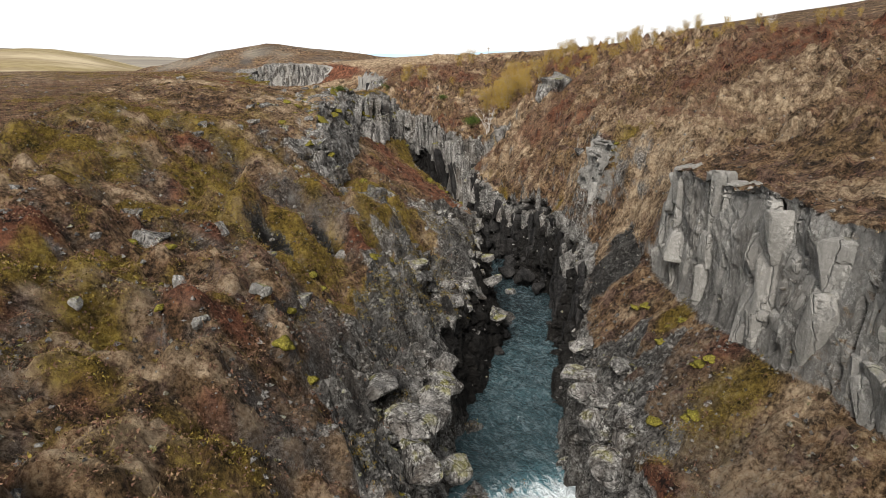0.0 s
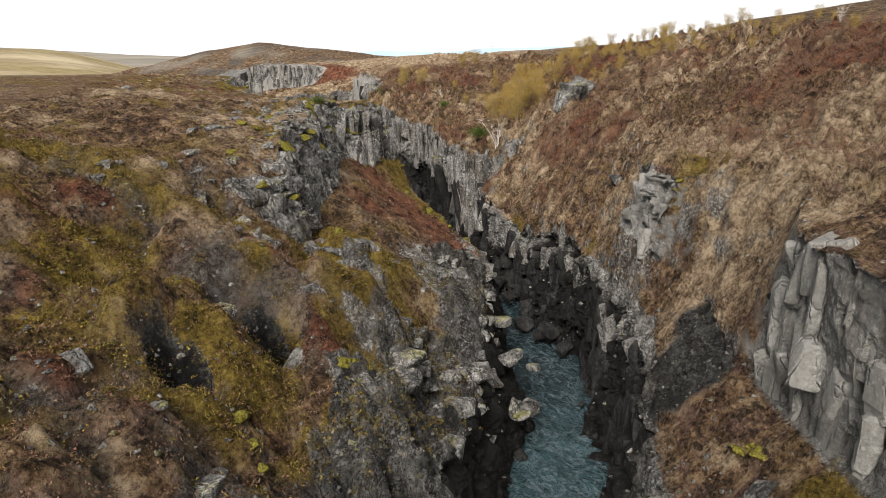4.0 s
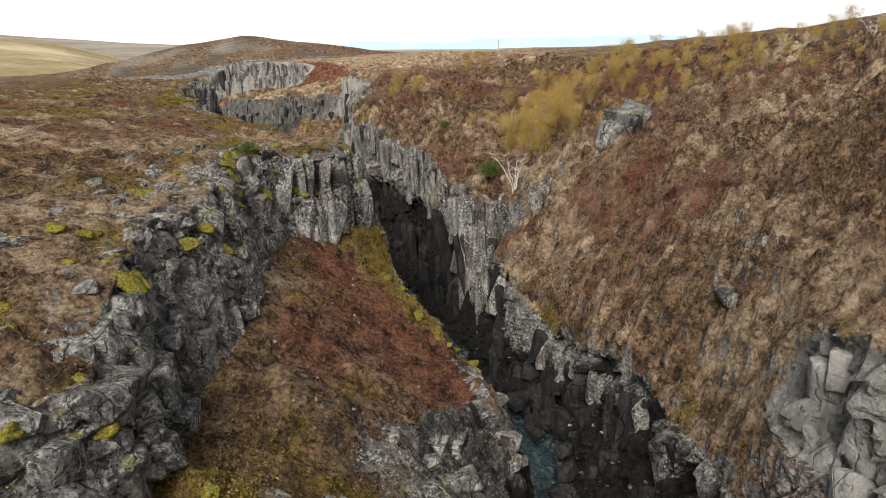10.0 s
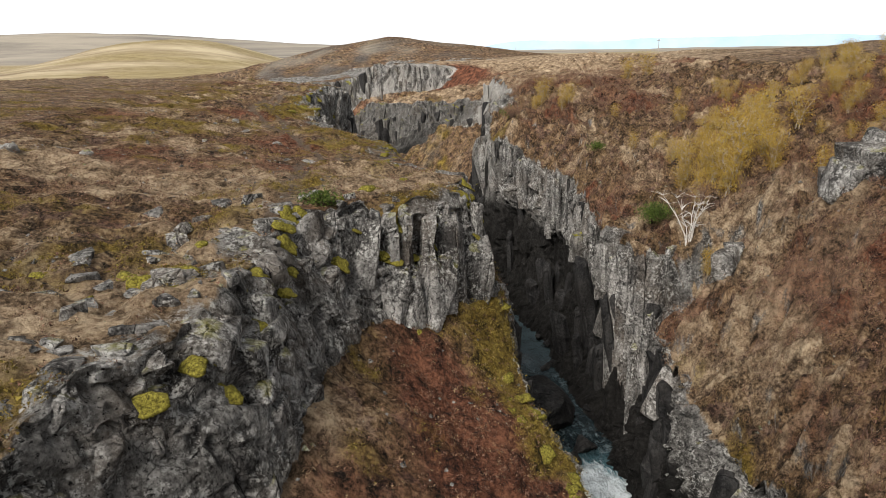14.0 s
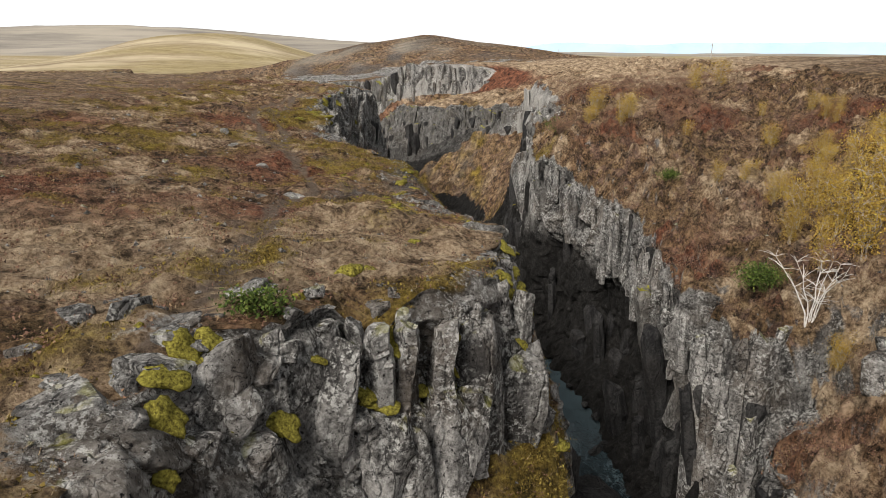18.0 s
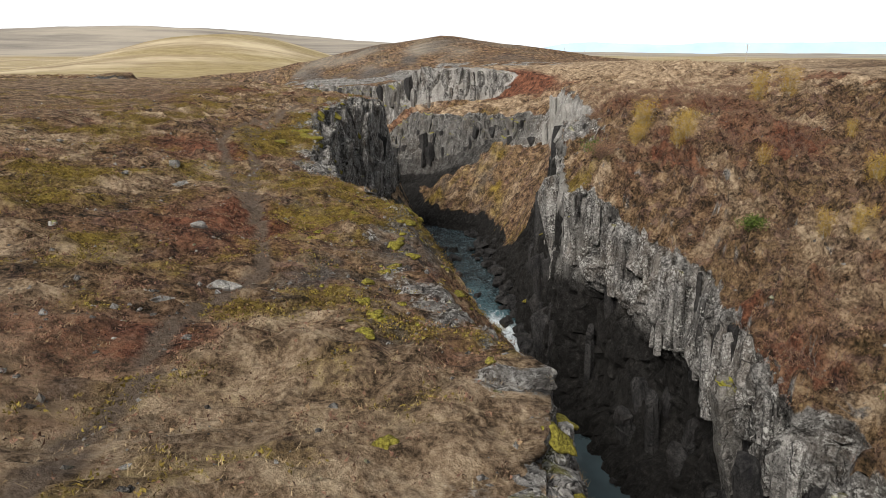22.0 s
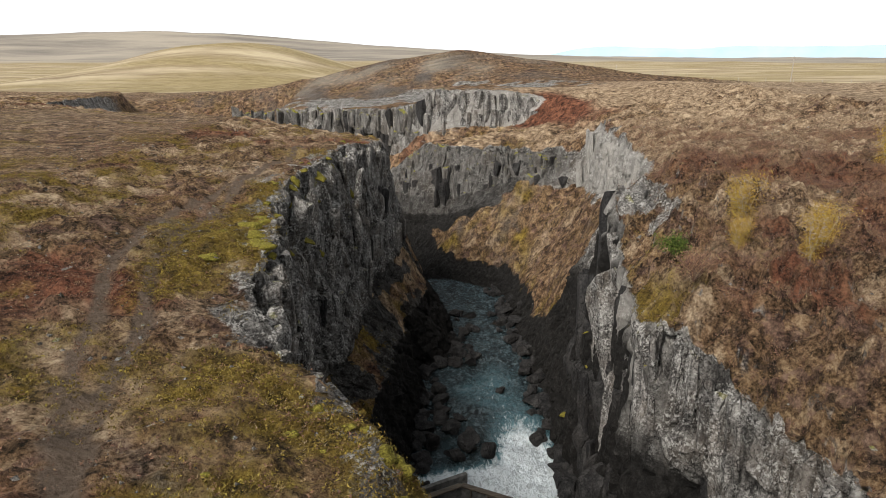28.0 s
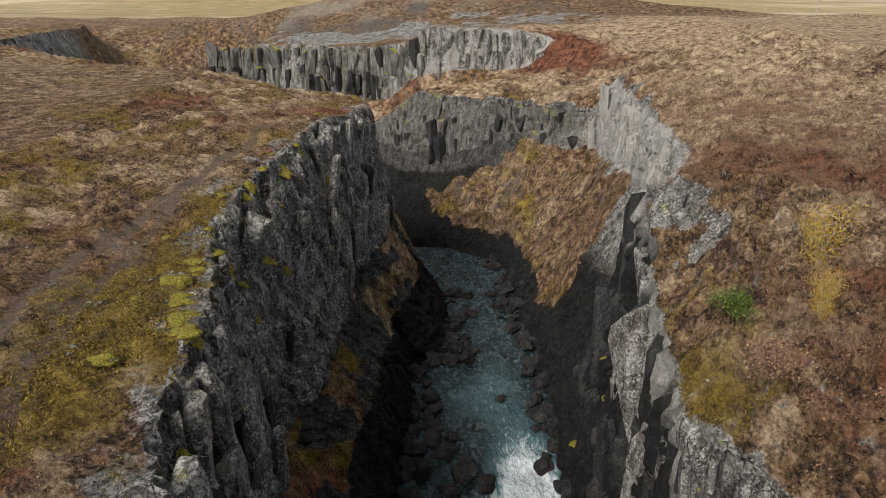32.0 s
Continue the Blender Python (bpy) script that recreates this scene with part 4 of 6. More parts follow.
foam = foam + 1.3 * blob(rx, rY, 22.6, 125.5, 2.6, 7.5) + 1.3 * blob(rx, rY, 18.5, 124, 5, 2.2) + 0.2 * blob(rx, rY, 18, 139, 3, 3) + 0.25 * blob(rx, rY, 21, 141, 3, 7)
foam = foam * smooth(121.6, 122.3, rY + 0.49 * np.maximum(rx - 17.2, 0) - 0.6 * np.minimum(rx - 17.2, 0) * -1) + foam * smooth(112, 108, rY)
rough_water = 0.09 + 0.22 * np.clip(foam, 0, 1)
rZ = level(rY) + rough_water * fbm(rx / 0.9, rY / 1.4, rx * 0, 4)
river = new("river", quick_mesh("river", np.stack([rx, rY, rZ], -1).reshape(-1, 3), grid_faces(len(ry), 40), WATER, flat=False))
river.data.attributes.new("foam", "FLOAT", "POINT").data.foreach_set("value", np.clip(foam, 0, 1).astype(np.float32).ravel())
calm = smooth(88, 98, rY) * smooth(121.6, 120.6, rY + 0.46 * np.abs(rx - 17.2))
river.data.attributes.new("calm", "FLOAT", "POINT").data.foreach_set("value", np.clip(calm, 0, 1).astype(np.float32).ravel())
tagged(river, "cold teal river with white foam at its drops", "river", kind="structure")

# ---- helpers for things ----
def part(name, me, parent, label=""):
    """Links a mesh as one part under a thing."""
    ob = new(name, me)
    ob.parent = parent
    return tagged(ob, label)


def thing(name, x, y, z, label, category, group="", kind="", turn=0.0):
    ob = new(name)
    ob.empty_display_size = 0.2
    ob.matrix_basis = pose(x, y, z, 0, 0, turn)
    return tagged(ob, label, category, group, kind)


def bm_mesh(name, bm, material, smooth_faces=False):
    me = bpy.data.meshes.new(name)
    for f in bm.faces:
        f.smooth = smooth_faces
    bm.to_mesh(me)
    bm.free()
    me.materials.append(material)
    return me


def column_mesh(seed, material):
    """An upright basalt column, one metre across and one high, snapped across in places, with a broken head."""
    rng = random.Random(seed)
    sides = rng.choice((5, 6, 6, 7))
    bm, rings = bmesh.new(), []
    base = [((k + rng.uniform(-0.25, 0.25)) * 2 * math.pi / sides, 0.5 * rng.uniform(0.78, 1.14)) for k in range(sides)]
    cuts = sorted(rng.uniform(0.08, 0.92) for _ in range(4))
    levels = [(0, 1.0)]
    size = 1.0
    for c in cuts:
        levels.append((c - 0.012, size * rng.uniform(0.96, 1.03)))
        size = min(1.08, max(0.7, size * rng.uniform(0.82, 1.1)))
        levels.append((c + 0.012, size))
    levels += [(0.96, size * 0.97), (1.0, size * rng.uniform(0.5, 0.85))]
    dx = dy = 0.0
    slant = [(rng.uniform(-0.05, 0.05), rng.uniform(-0.05, 0.05)) for _ in range(8)]
    for n, (z, k) in enumerate(levels):
        if n % 2:
            dx, dy = dx * 0.5 + rng.uniform(-0.06, 0.06), dy * 0.5 + rng.uniform(-0.06, 0.06)
        tx, ty = slant[n // 2]
        rings.append([bm.verts.new((r * k * rng.uniform(0.95, 1.05) * math.cos(a) + dx, r * k * rng.uniform(0.95, 1.05) * math.sin(a) + dy, z + (tx * math.cos(a) + ty * math.sin(a) if n else 0))) for a, r in base])
    for lo, hi in zip(rings[:-1], rings[1:]):
        for k in range(sides):
            bm.faces.new((lo[k], lo[(k + 1) % sides], hi[(k + 1) % sides], hi[k]))
    bm.faces.new(rings[-1]), bm.faces.new(rings[0][::-1])
    return bm_mesh("basalt_column", bm, material)


def rock_mesh(seed, material, detail=3, cuts=15, rough=0.16, squash=0.8):
    """An angular boulder about one metre across."""
    rng = random.Random(seed)
    bm = bmesh.new()
    bmesh.ops.create_icosphere(bm, subdivisions=detail, radius=0.5)
    planes = [(Vector((rng.gauss(0, 1), rng.gauss(0, 1), rng.gauss(0, 1))).normalized(), rng.uniform(0.22, 0.40)) for _ in range(cuts)]
    off = Vector((rng.uniform(0, 99), rng.uniform(0, 99), rng.uniform(0, 99)))
    for v in bm.verts:
        for nrm, d in planes:
            over = v.co.dot(nrm) - d
            if over > 0:
                v.co -= nrm * over
        v.co += v.co.normalized() * rough * noise.noise(v.co * 3.2 + off) * 0.6
        v.co.z *= squash
    return bm_mesh("boulder", bm, material)


def block_mesh(seed, material):
    """A sharp-edged broken block about one metre across: the hull of a few corners."""
    rng = random.Random(seed)
    bm = bmesh.new()
    for k in range(15):
        side, sign = rng.randrange(3), rng.choice((-1, 1))
        p = [rng.uniform(-0.5, 0.5) for _ in range(3)]
        p[side] = sign * rng.uniform(0.36, 0.52)
        bm.verts.new(p)
    hull = bmesh.ops.convex_hull(bm, input=bm.verts[:])
    bmesh.ops.delete(bm, geom=[v for v in bm.verts if not v.link_faces], context="VERTS")
    bmesh.ops.bevel(bm, geom=bm.edges[:], offset=0.03, segments=1, affect="EDGES")
    return bm_mesh("rock_block", bm, material)


def tube(bm, points, radii, sides=5):
    """A tapered limb along points."""
    rings = []
    for n, (p, r) in enumerate(zip(points, radii)):
        way = (points[min(n + 1, len(points) - 1)] - points[max(n - 1, 0)]).normalized()
        side = way.orthogonal().normalized()
        other = way.cross(side)
        rings.append([bm.verts.new(p + r * (math.cos(t) * side + math.sin(t) * other)) for t in (2 * math.pi * k / sides for k in range(sides))])
    for lo, hi in zip(rings[:-1], rings[1:]):
        for k in range(sides):
            bm.faces.new((lo[k], lo[(k + 1) % sides], hi[(k + 1) % sides], hi[k]))
    bm.faces.new(rings[-1])


def box(bm, m, sx, sy, sz, bevel=0.02):
    made = bmesh.ops.create_cube(bm, size=1, matrix=m @ Matrix.Diagonal((sx, sy, sz, 1)))
    edges = list({e for v in made["verts"] for e in v.link_edges})
    bmesh.ops.bevel(bm, geom=edges, offset=bevel, segments=1, affect="EDGES")


# ---- the cliffs: rows of basalt columns on the gorge walls ----
ROCKS = {m.name: [rock_mesh(70 + k, m) for k in range(8)] for m in (BOULDER, BASALT, BASALT_DARK, STONE, BASALT_PALE, KNOLL)}
BLOCKS = {m.name: [block_mesh(20 + k, m) for k in range(9)] for m in (BASALT, BASALT_DARK, BASALT_PALE, KNOLL)}
COLUMNS = {m.name: [column_mesh(40 + k, m) for k in range(11)] for m in (BASALT, BASALT_DARK, BASALT_PALE, KNOLL)}


def cliff(name, label, top, foot, y0, y1, side, step, height, tiers, material, out=0.25, seed=0, wide=(0.8, 1.25), lift=0.1, wild=0.12, blocks=0.0, dark=0.0):
    """Columns along a wall from its top line towards its foot. side: +1 where the open air lies to the right of the line."""
    rng = random.Random(seed)
    root = thing(name, 0, 0, 0, label, "cliff", kind="structure")
    ys = np.linspace(y0, y1, 500)
    tx, tz = along(top, ys)
    fx, fz = along(foot, ys)
    if foot in (WATER_LEFT, WATER_RIGHT):
        fz = level(ys)
    arc = np.concatenate([[0], np.cumsum(np.hypot(np.diff(tx), np.diff(ys)))])
    made, s = 0, 0.0
    while s < arc[-1] and made < 300:
        k = min(int(np.searchsorted(arc, s)), len(ys) - 2)
        px, py, drop = tx[k], ys[k], max(tz[k] - fz[k], 0.8)
        way = Vector((tx[k + 1] - tx[k], ys[k + 1] - ys[k], 0)).normalized()
        away = Vector((way.y, -way.x, 0)) * side
        fall = min(drop, height)
        head = tz[k] + lift - 0.9 * rng.random() ** 2
        lean = rng.gauss(0, wild) + 0.85 * noise.noise(Vector((s * 0.24, seed * 3.7, 0))) + 0.4 * noise.noise(Vector((s * 0.8, seed * 3.7, 4)))
        for tier in range(tiers):
            size = rng.uniform(*wide) * step
            long = fall / tiers * (rng.uniform(0.45, 1.35) if tiers == 1 else rng.uniform(0.85, 1.25))
            share = min(1.0, (tz[k] + lift - head + 0.5 * long) / drop)
            fwd = out + lean + share * abs(fx[k] - px) * 0.8 * abs(away.x) + rng.uniform(-wild, wild) - 0.42 * size
            at = Vector((px, py, 0)) + away * fwd + way * rng.uniform(-0.15, 0.15)
            broken = rng.random() < blocks
            # near-black pieces, likelier lower down, paint the gorge's shade
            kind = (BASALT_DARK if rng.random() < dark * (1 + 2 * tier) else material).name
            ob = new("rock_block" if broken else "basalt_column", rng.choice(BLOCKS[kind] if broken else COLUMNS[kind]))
            ob.parent = root
            if broken:
                wide_x, deep = size * rng.uniform(1.1, 1.8), long * rng.uniform(0.9, 1.3)
                facing = math.degrees(math.atan2(way.y, way.x)) + rng.gauss(0, 16)
                ob.matrix_basis = pose(at.x, at.y, head - 0.5 * long, rng.gauss(0, 8), rng.gauss(0, 8), facing) @ Matrix.Diagonal((wide_x, size * rng.uniform(1.1, 1.6), deep * 1.2, 1))
            else:
                ob.matrix_basis = pose(at.x, at.y, head - long, rng.uniform(-28, 28) * wild, rng.uniform(-28, 28) * wild, rng.uniform(0, 360)) @ Matrix.Diagonal((size, size * rng.uniform(0.8, 1.2), long, 1))
            made += 1
            head -= long * rng.uniform(0.82, 0.98)
        s += step * rng.uniform(0.75, 1.3)
    return root


cliff("cliff_left_upper", "grey basalt cliff with lichen above a red ledge", RIM_LEFT, FOOT_LEFT, 47, 67, 1, 0.85, 5, 5, BASALT, 0.0, 1, (0.9, 1.7), -0.1, 0.2, 0.85)
cliff("cliff_left_promontory", "grey columnar basalt cliff hung with moss", RIM_LEFT, FOOT_LEFT, 67, 81, 1, 0.5, 6, 2, BASALT, 0.0, 2, (1.3, 2.4), -0.15, 0.18, 0.3)
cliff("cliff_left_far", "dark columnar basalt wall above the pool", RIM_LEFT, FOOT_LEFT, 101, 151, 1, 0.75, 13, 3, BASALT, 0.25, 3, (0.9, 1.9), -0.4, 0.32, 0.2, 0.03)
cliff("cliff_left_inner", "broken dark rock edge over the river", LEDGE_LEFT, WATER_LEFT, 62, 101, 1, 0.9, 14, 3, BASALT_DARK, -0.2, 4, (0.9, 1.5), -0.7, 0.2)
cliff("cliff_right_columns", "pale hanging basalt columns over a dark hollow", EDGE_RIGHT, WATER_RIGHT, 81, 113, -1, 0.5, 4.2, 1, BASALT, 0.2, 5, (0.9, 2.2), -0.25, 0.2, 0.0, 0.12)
# the tall pillar group that closes the near end of the hanging columns
pillars = bpy.data.objects["cliff_right_columns"]
for x, y, top, long, size in ((29.9, 82.0, -11.2, 9.5, 1.3), (30.7, 81.7, -10.9, 8.6, 1.2), (31.5, 81.8, -10.7, 7.4, 1.4), (32.3, 82.1, -10.4, 6.6, 1.2), (33.1, 82.4, -10.2, 5.4, 1.3), (29.6, 83.0, -11.3, 9.8, 1.1),
                             (30.3, 81.2, -15.2, 6.5, 1.1), (31.2, 81.1, -14.6, 6.0, 1.0), (29.7, 77.6, -14.6, 8.0, 1.2), (30.4, 77.0, -14.2, 7.0, 1.1), (29.2, 78.2, -15.6, 7.6, 0.9)):
    ob = new("basalt_column", random.Random(int(x * 10)).choice(COLUMNS["basalt_column"]))
    ob.parent = pillars
    ob.matrix_basis = pose(x, y, top - long, 1.5, -1.5, 70 * x) @ Matrix.Diagonal((size, size, long, 1))
cliff("cliff_right_hollow", "basalt columns under an overhang, painted black for its shade", EDGE_RIGHT, WATER_RIGHT, 78, 114, -1, 0.9, 15, 2, KNOLL, -1.1, 6, (0.9, 2.1), -2.2, 0.45, 0.0, 0.7)
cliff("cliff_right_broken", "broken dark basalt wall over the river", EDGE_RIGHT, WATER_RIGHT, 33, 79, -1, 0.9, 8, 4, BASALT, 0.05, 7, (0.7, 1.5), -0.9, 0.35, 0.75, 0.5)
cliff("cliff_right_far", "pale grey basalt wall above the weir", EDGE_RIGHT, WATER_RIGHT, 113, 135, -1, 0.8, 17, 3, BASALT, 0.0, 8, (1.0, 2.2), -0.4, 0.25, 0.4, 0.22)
cliff("cliff_right_block", "pale columnar block at the bend", BROW_RIGHT, EDGE_RIGHT, 137, 171, -1, 0.7, 9, 2, BASALT_PALE, 0.25, 9, (1.1, 2.0), -0.2, 0.2, 0.1)
cliff("cliff_right_face", "pale weathered rock face over a grassy bench", CROWN_RIGHT, BROW_RIGHT, 8, 30, -1, 0.75, 7.5, 3, BASALT_PALE, -0.15, 10, (1.1, 2.2), 0.05, 0.15, 0.5)
cliff("cliff_right_outcrop", "cracked pale rock outcrop in the slope", CROWN_RIGHT, BROW_RIGHT, 40.5, 45.2, -1, 0.6, 4.2, 3, BASALT_PALE, -0.3, 11, (0.8, 1.5), 0.0, 0.3, 0.8)
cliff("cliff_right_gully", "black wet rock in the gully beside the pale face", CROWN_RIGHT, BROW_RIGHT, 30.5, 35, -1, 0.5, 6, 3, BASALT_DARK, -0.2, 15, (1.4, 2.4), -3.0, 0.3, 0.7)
cliff("cliff_end_lower", "brown-grey lower rock step at the gorge end", BROW_RIGHT, EDGE_RIGHT, 172, 195, -1, 0.7, 9, 3, KNOLL, 0.35, 12, (1.0, 2.2), -0.4, 0.25, 0.4, 0.1)
cliff("cliff_end_upper", "pale grey upper rock step below the knoll", SLOPE_RIGHT, CROWN_RIGHT, 198, 204.6, -1, 0.75, 8, 2, BASALT, 0.35, 13, (1.0, 2.4), -0.3, 0.25, 0.3)
cliff("cliff_end_side", "brown-grey rock wall under the gravel knoll", SLOPE_RIGHT, CROWN_RIGHT, 204.6, 222, -1, 0.8, 8, 2, KNOLL, 0.3, 16, (1.0, 2.4), -0.3, 0.25, 0.3, 0.1)
cliff("cliff_left_lip", "dark rounded rock edge beside the river", LEDGE_LEFT, WATER_LEFT, 14, 62, 1, 0.95, 7, 4, BASALT, -0.8, 14, (0.8, 1.6), -0.5, 0.25, 0.7, 0.3)

# ---- boulders ----


def boulder(x, y, size, material, label, group, rng, z=None, sink=0.3, flat=1.0, name="boulder"):
    ground_z = at_place(x, y, z) if z is None or z > -50 else z
    ob = new(name, rng.choice(BLOCKS["basalt_column"] if name in ("rim_block", "rock_outcrop", "bank_block") else ROCKS[material.name]))
    ob.matrix_basis = pose(x, y, (ground_z if z is None else z) + size * flat * (0.4 - sink), rng.uniform(-14, 14), rng.uniform(-14, 14), rng.uniform(0, 360)) @ Matrix.Diagonal(
        (size * rng.uniform(0.85, 1.3), size * rng.uniform(0.8, 1.15), size * flat * rng.uniform(0.85, 1.15), 1))
    return tagged(ob, label, "boulder", group)


rng = random.Random(5)
# the named stones of the plateau and slopes
for x, y, s, f in ((3.3, 98, 1.3, 0.5), (1.9, 100.7, 1.2, 0.6), (6.8, 90, 0.8, 0.6), (8.0, 73.4, 0.9, 0.5), (9.3, 84.6, 1.2, 0.5), (8.6, 82, 0.7, 0.6), (8.3, 97.8, 0.9, 0.3), (-0.9, 77.8, 0.9, 0.6),
                   (-2.2, 78.4, 1.1, 0.6), (-3.6, 76, 1.2, 0.6), (1.2, 96.5, 0.6, 0.5), (5.6, 93.6, 0.5, 0.5), (0.4, 108, 0.7, 0.4), (2.4, 88, 0.5, 0.6), (-6, 104, 0.9, 0.4)):
    boulder(x, y, s, STONE, "pale lichen-spotted stone lying in the heath", "stones on the plateau", rng, flat=f, name="field_stone")
for x, y, s in ((0.7, 25, 1.1), (-2.1, 24.6, 0.8), (-1.4, 21.5, 0.7), (2.6, 22, 0.6), (-5, 22, 0.6), (1.5, 29.5, 0.5)):
    boulder(x, y, s, STONE, "pale angular stone on the mossy slope", "stones on the near slope", rng, sink=0.15, name="field_stone")
for x, y, s, f in ((10.1, 66.7, 1.7, 0.7), (11.9, 67.0, 1.5, 0.6), (8.6, 65.4, 1.5, 0.5), (9.6, 63.6, 1.6, 0.6), (8.4, 60.5, 1.6, 0.6), (9.7, 61.3, 1.3, 0.7), (8.2, 57.5, 1.3, 0.6),
                   (6.6, 54.4, 1.4, 0.5), (7.0, 63.0, 1.1, 0.5), (11, 64.8, 1.3, 0.8), (13.6, 68.0, 1.2, 0.6), (6.0, 57.0, 1.0, 0.5), (5.0, 60.0, 0.9, 0.5)):
    boulder(x, y, s * 0.75, BOULDER, "grey cracked block with moss at the cliff edge", "blocks on the cliff edge", rng, flat=f * 0.8, sink=0.8, name="rim_block")
for k in range(110):
    y = rng.uniform(44, 70)
    x = float(along(RIM_LEFT, y)[0]) - 5.5 * rng.random() ** 1.6 + 0.2
    boulder(x, y, rng.uniform(0.35, 1.0), BASALT, "flat lichen-spotted rock sunk in the rim heath", "rocks on the rim", rng, sink=0.55, flat=0.55, name="rim_block")
# jumbled blocks of the left bank, between the mossy slope and the water
for k in range(60):
    y = rng.uniform(33, 61)
    (ax, _), (bx, _) = along(FOOT_LEFT, y), along(LEDGE_LEFT, y)
    u = 1.02 - 0.55 * rng.random() ** 1.5 if y < 54 else 1.02 - 0.22 * rng.random()
    boulder(float(ax + (bx - ax) * u), y, rng.uniform(0.6, 1.7), BASALT, "dark jagged lichen-flecked block of the river bank", "blocks on the left bank", rng, sink=0.85, flat=0.7, name="bank_block")
for k in range(34):
    x, y = rng.choice(((7, 47), (4, 43), (8, 41), (5, 37), (8.5, 35), (-4, 30), (-8, 27), (2, 27)))
    boulder(x + rng.gauss(0, 1.2), y + rng.gauss(0, 1.2), rng.uniform(0.5, 1.4), BASALT, "dark grey mossy outcrop in the near slope", "outcrops in the near slope", rng, sink=0.8, flat=0.7, name="rock_outcrop")
# worn lobes of rock beside the near rapids
for x, y, s, z, f in ((6.4, 22.6, 2.6, -14.6, 0.8), (7.6, 24.6, 2.2, -15.2, 0.9), (5.2, 24.4, 2.4, -13.6, 0.6), (8.8, 27.2, 2.2, -15.6, 0.9), (5.6, 19.8, 2.4, -14.6, 0.8), (7.0, 20.6, 1.8, -15.6, 0.8), (9.8, 29.6, 2.0, -16, 0.9),
                      (13.4, 21.0, 2.4, -15.4, 0.9), (14.6, 23.0, 2.2, -15.2, 0.8), (15.6, 25.4, 2.2, -15.6, 0.8), (12.6, 18.8, 2.2, -15.6, 0.9), (14.6, 20.0, 1.8, -14.6, 0.6), (17.2, 28.2, 2.0, -15.4, 0.8), (16.4, 23.6, 1.5, -14.2, 0.6)):
    boulder(x, y, s, BASALT, "grey rounded lobe of bedrock by the rapids", "bedrock lobes", rng, z=z, sink=0.2, flat=f, name="bedrock_lobe")
for k in range(46):
    cx, cy, cz = rng.choice(((6.4, 22.5, -14.4), (7.8, 25.5, -15.2), (5.0, 21, -13.6), (13.8, 21.5, -15.2), (15.2, 24.5, -15.2)))
    boulder(cx + rng.gauss(0, 1.1), cy + rng.gauss(0, 1.8), rng.uniform(0.5, 1.5), BASALT, "grey rounded lobe of bedrock by the rapids", "bedrock lobes", rng, z=None, sink=0.4, flat=0.8, name="bedrock_lobe")
# blocks in and beside the river
for x, y, s, f in ((25.0, 83.4, 5.0, 1.25), (26.4, 86.5, 1.6, 1), (25.4, 89, 1.0, 1), (24.2, 86.4, 1.0, 0.9), (26.8, 80.2, 2.0, 1), (27.2, 92, 1.3, 0.9), (25.8, 79, 1.6, 1)):
    boulder(x, y, s, BASALT_DARK, "smooth dark boulder wedged in the gorge", "boulders in the river", rng, z=-24.3, sink=0.1, flat=f)
for x, y, s in ((26.0, 54.0, 2.6), (27.4, 55.6, 2.0), (25.4, 57.0, 1.8), (26.6, 58.6, 2.1), (27.6, 60.6, 1.7), (26.8, 62.8, 1.5), (26.2, 51.4, 1.6), (27.8, 57.6, 1.6), (28.2, 63.6, 2.0), (27.2, 66.2, 2.2), (26.4, 69, 1.8)):
    boulder(x, y, s, BASALT_DARK, "dark angular block at the water's edge", "blocks at the water", rng, z=-21.6, sink=0.02, flat=1.1)
for x, y, s, z in ((17.3, 46.2, 2.4, -15.8), (18.6, 44, 2.0, -16.6), (16.2, 42.4, 2.2, -16.8), (19.2, 47.6, 1.7, -15.9), (19.6, 50.4, 1.6, -15.2), (17.4, 40.4, 1.8, -17.8), (18.6, 41.6, 1.5, -18.8), (18.0, 49.6, 1.8, -14.6),
                   (15.6, 45, 1.7, -15.4), (20.6, 45.0, 1.3, -18.2), (14.6, 40.2, 1.5, -16), (20.8, 53, 1.5, -14.8), (16.8, 51.6, 1.3, -12.9), (19.6, 43.2, 1.4, -19.6)):
    boulder(x, y, s, BOULDER, "grey water-worn block on the river bank", "water-worn blocks on the bank", rng, z=z, sink=0.5, flat=0.75)
for x, y, s, f in ((21.2, 138.6, 1.3, 0.8), (18.4, 144.6, 2.4, 0.9), (17.2, 146.6, 2.2, 1), (19.2, 146.2, 1.6, 0.8), (16.4, 131.4, 2.6, 0.9), (18.0, 129.6, 2.5, 0.9), (19.4, 128.4, 1.8, 0.9), (15.0, 129.4, 2.2, 0.9), (16.8, 127.6, 2.0, 0.8),
                   (15.4, 133.4, 2.0, 0.5), (17.2, 133.6, 1.8, 0.4), (24.2, 138.4, 1.8, 0.9), (25.2, 140.8, 2.2, 1), (24.0, 142.4, 1.6, 0.9), (25.4, 144.2, 2.0, 1), (24.4, 147, 1.8, 0.9), (25.0, 150, 1.5, 0.8), (23.6, 152.6, 1.6, 0.8),
                   (23.8, 134.8, 1.2, 0.6), (25.4, 132.6, 1.8, 1), (25.2, 128.4, 1.7, 1), (25.6, 125, 1.6, 1), (24.6, 155.4, 2.2, 0.9), (25.8, 158.6, 3.4, 1.1), (24.4, 162.4, 2.0, 0.8), (22.6, 167.6, 1.8, 0.6)):
    boulder(x, y, s, BASALT_DARK, "wet dark boulder standing in the stream", "boulders in the river", rng, z=float(level(y)), sink=0.08, flat=f)
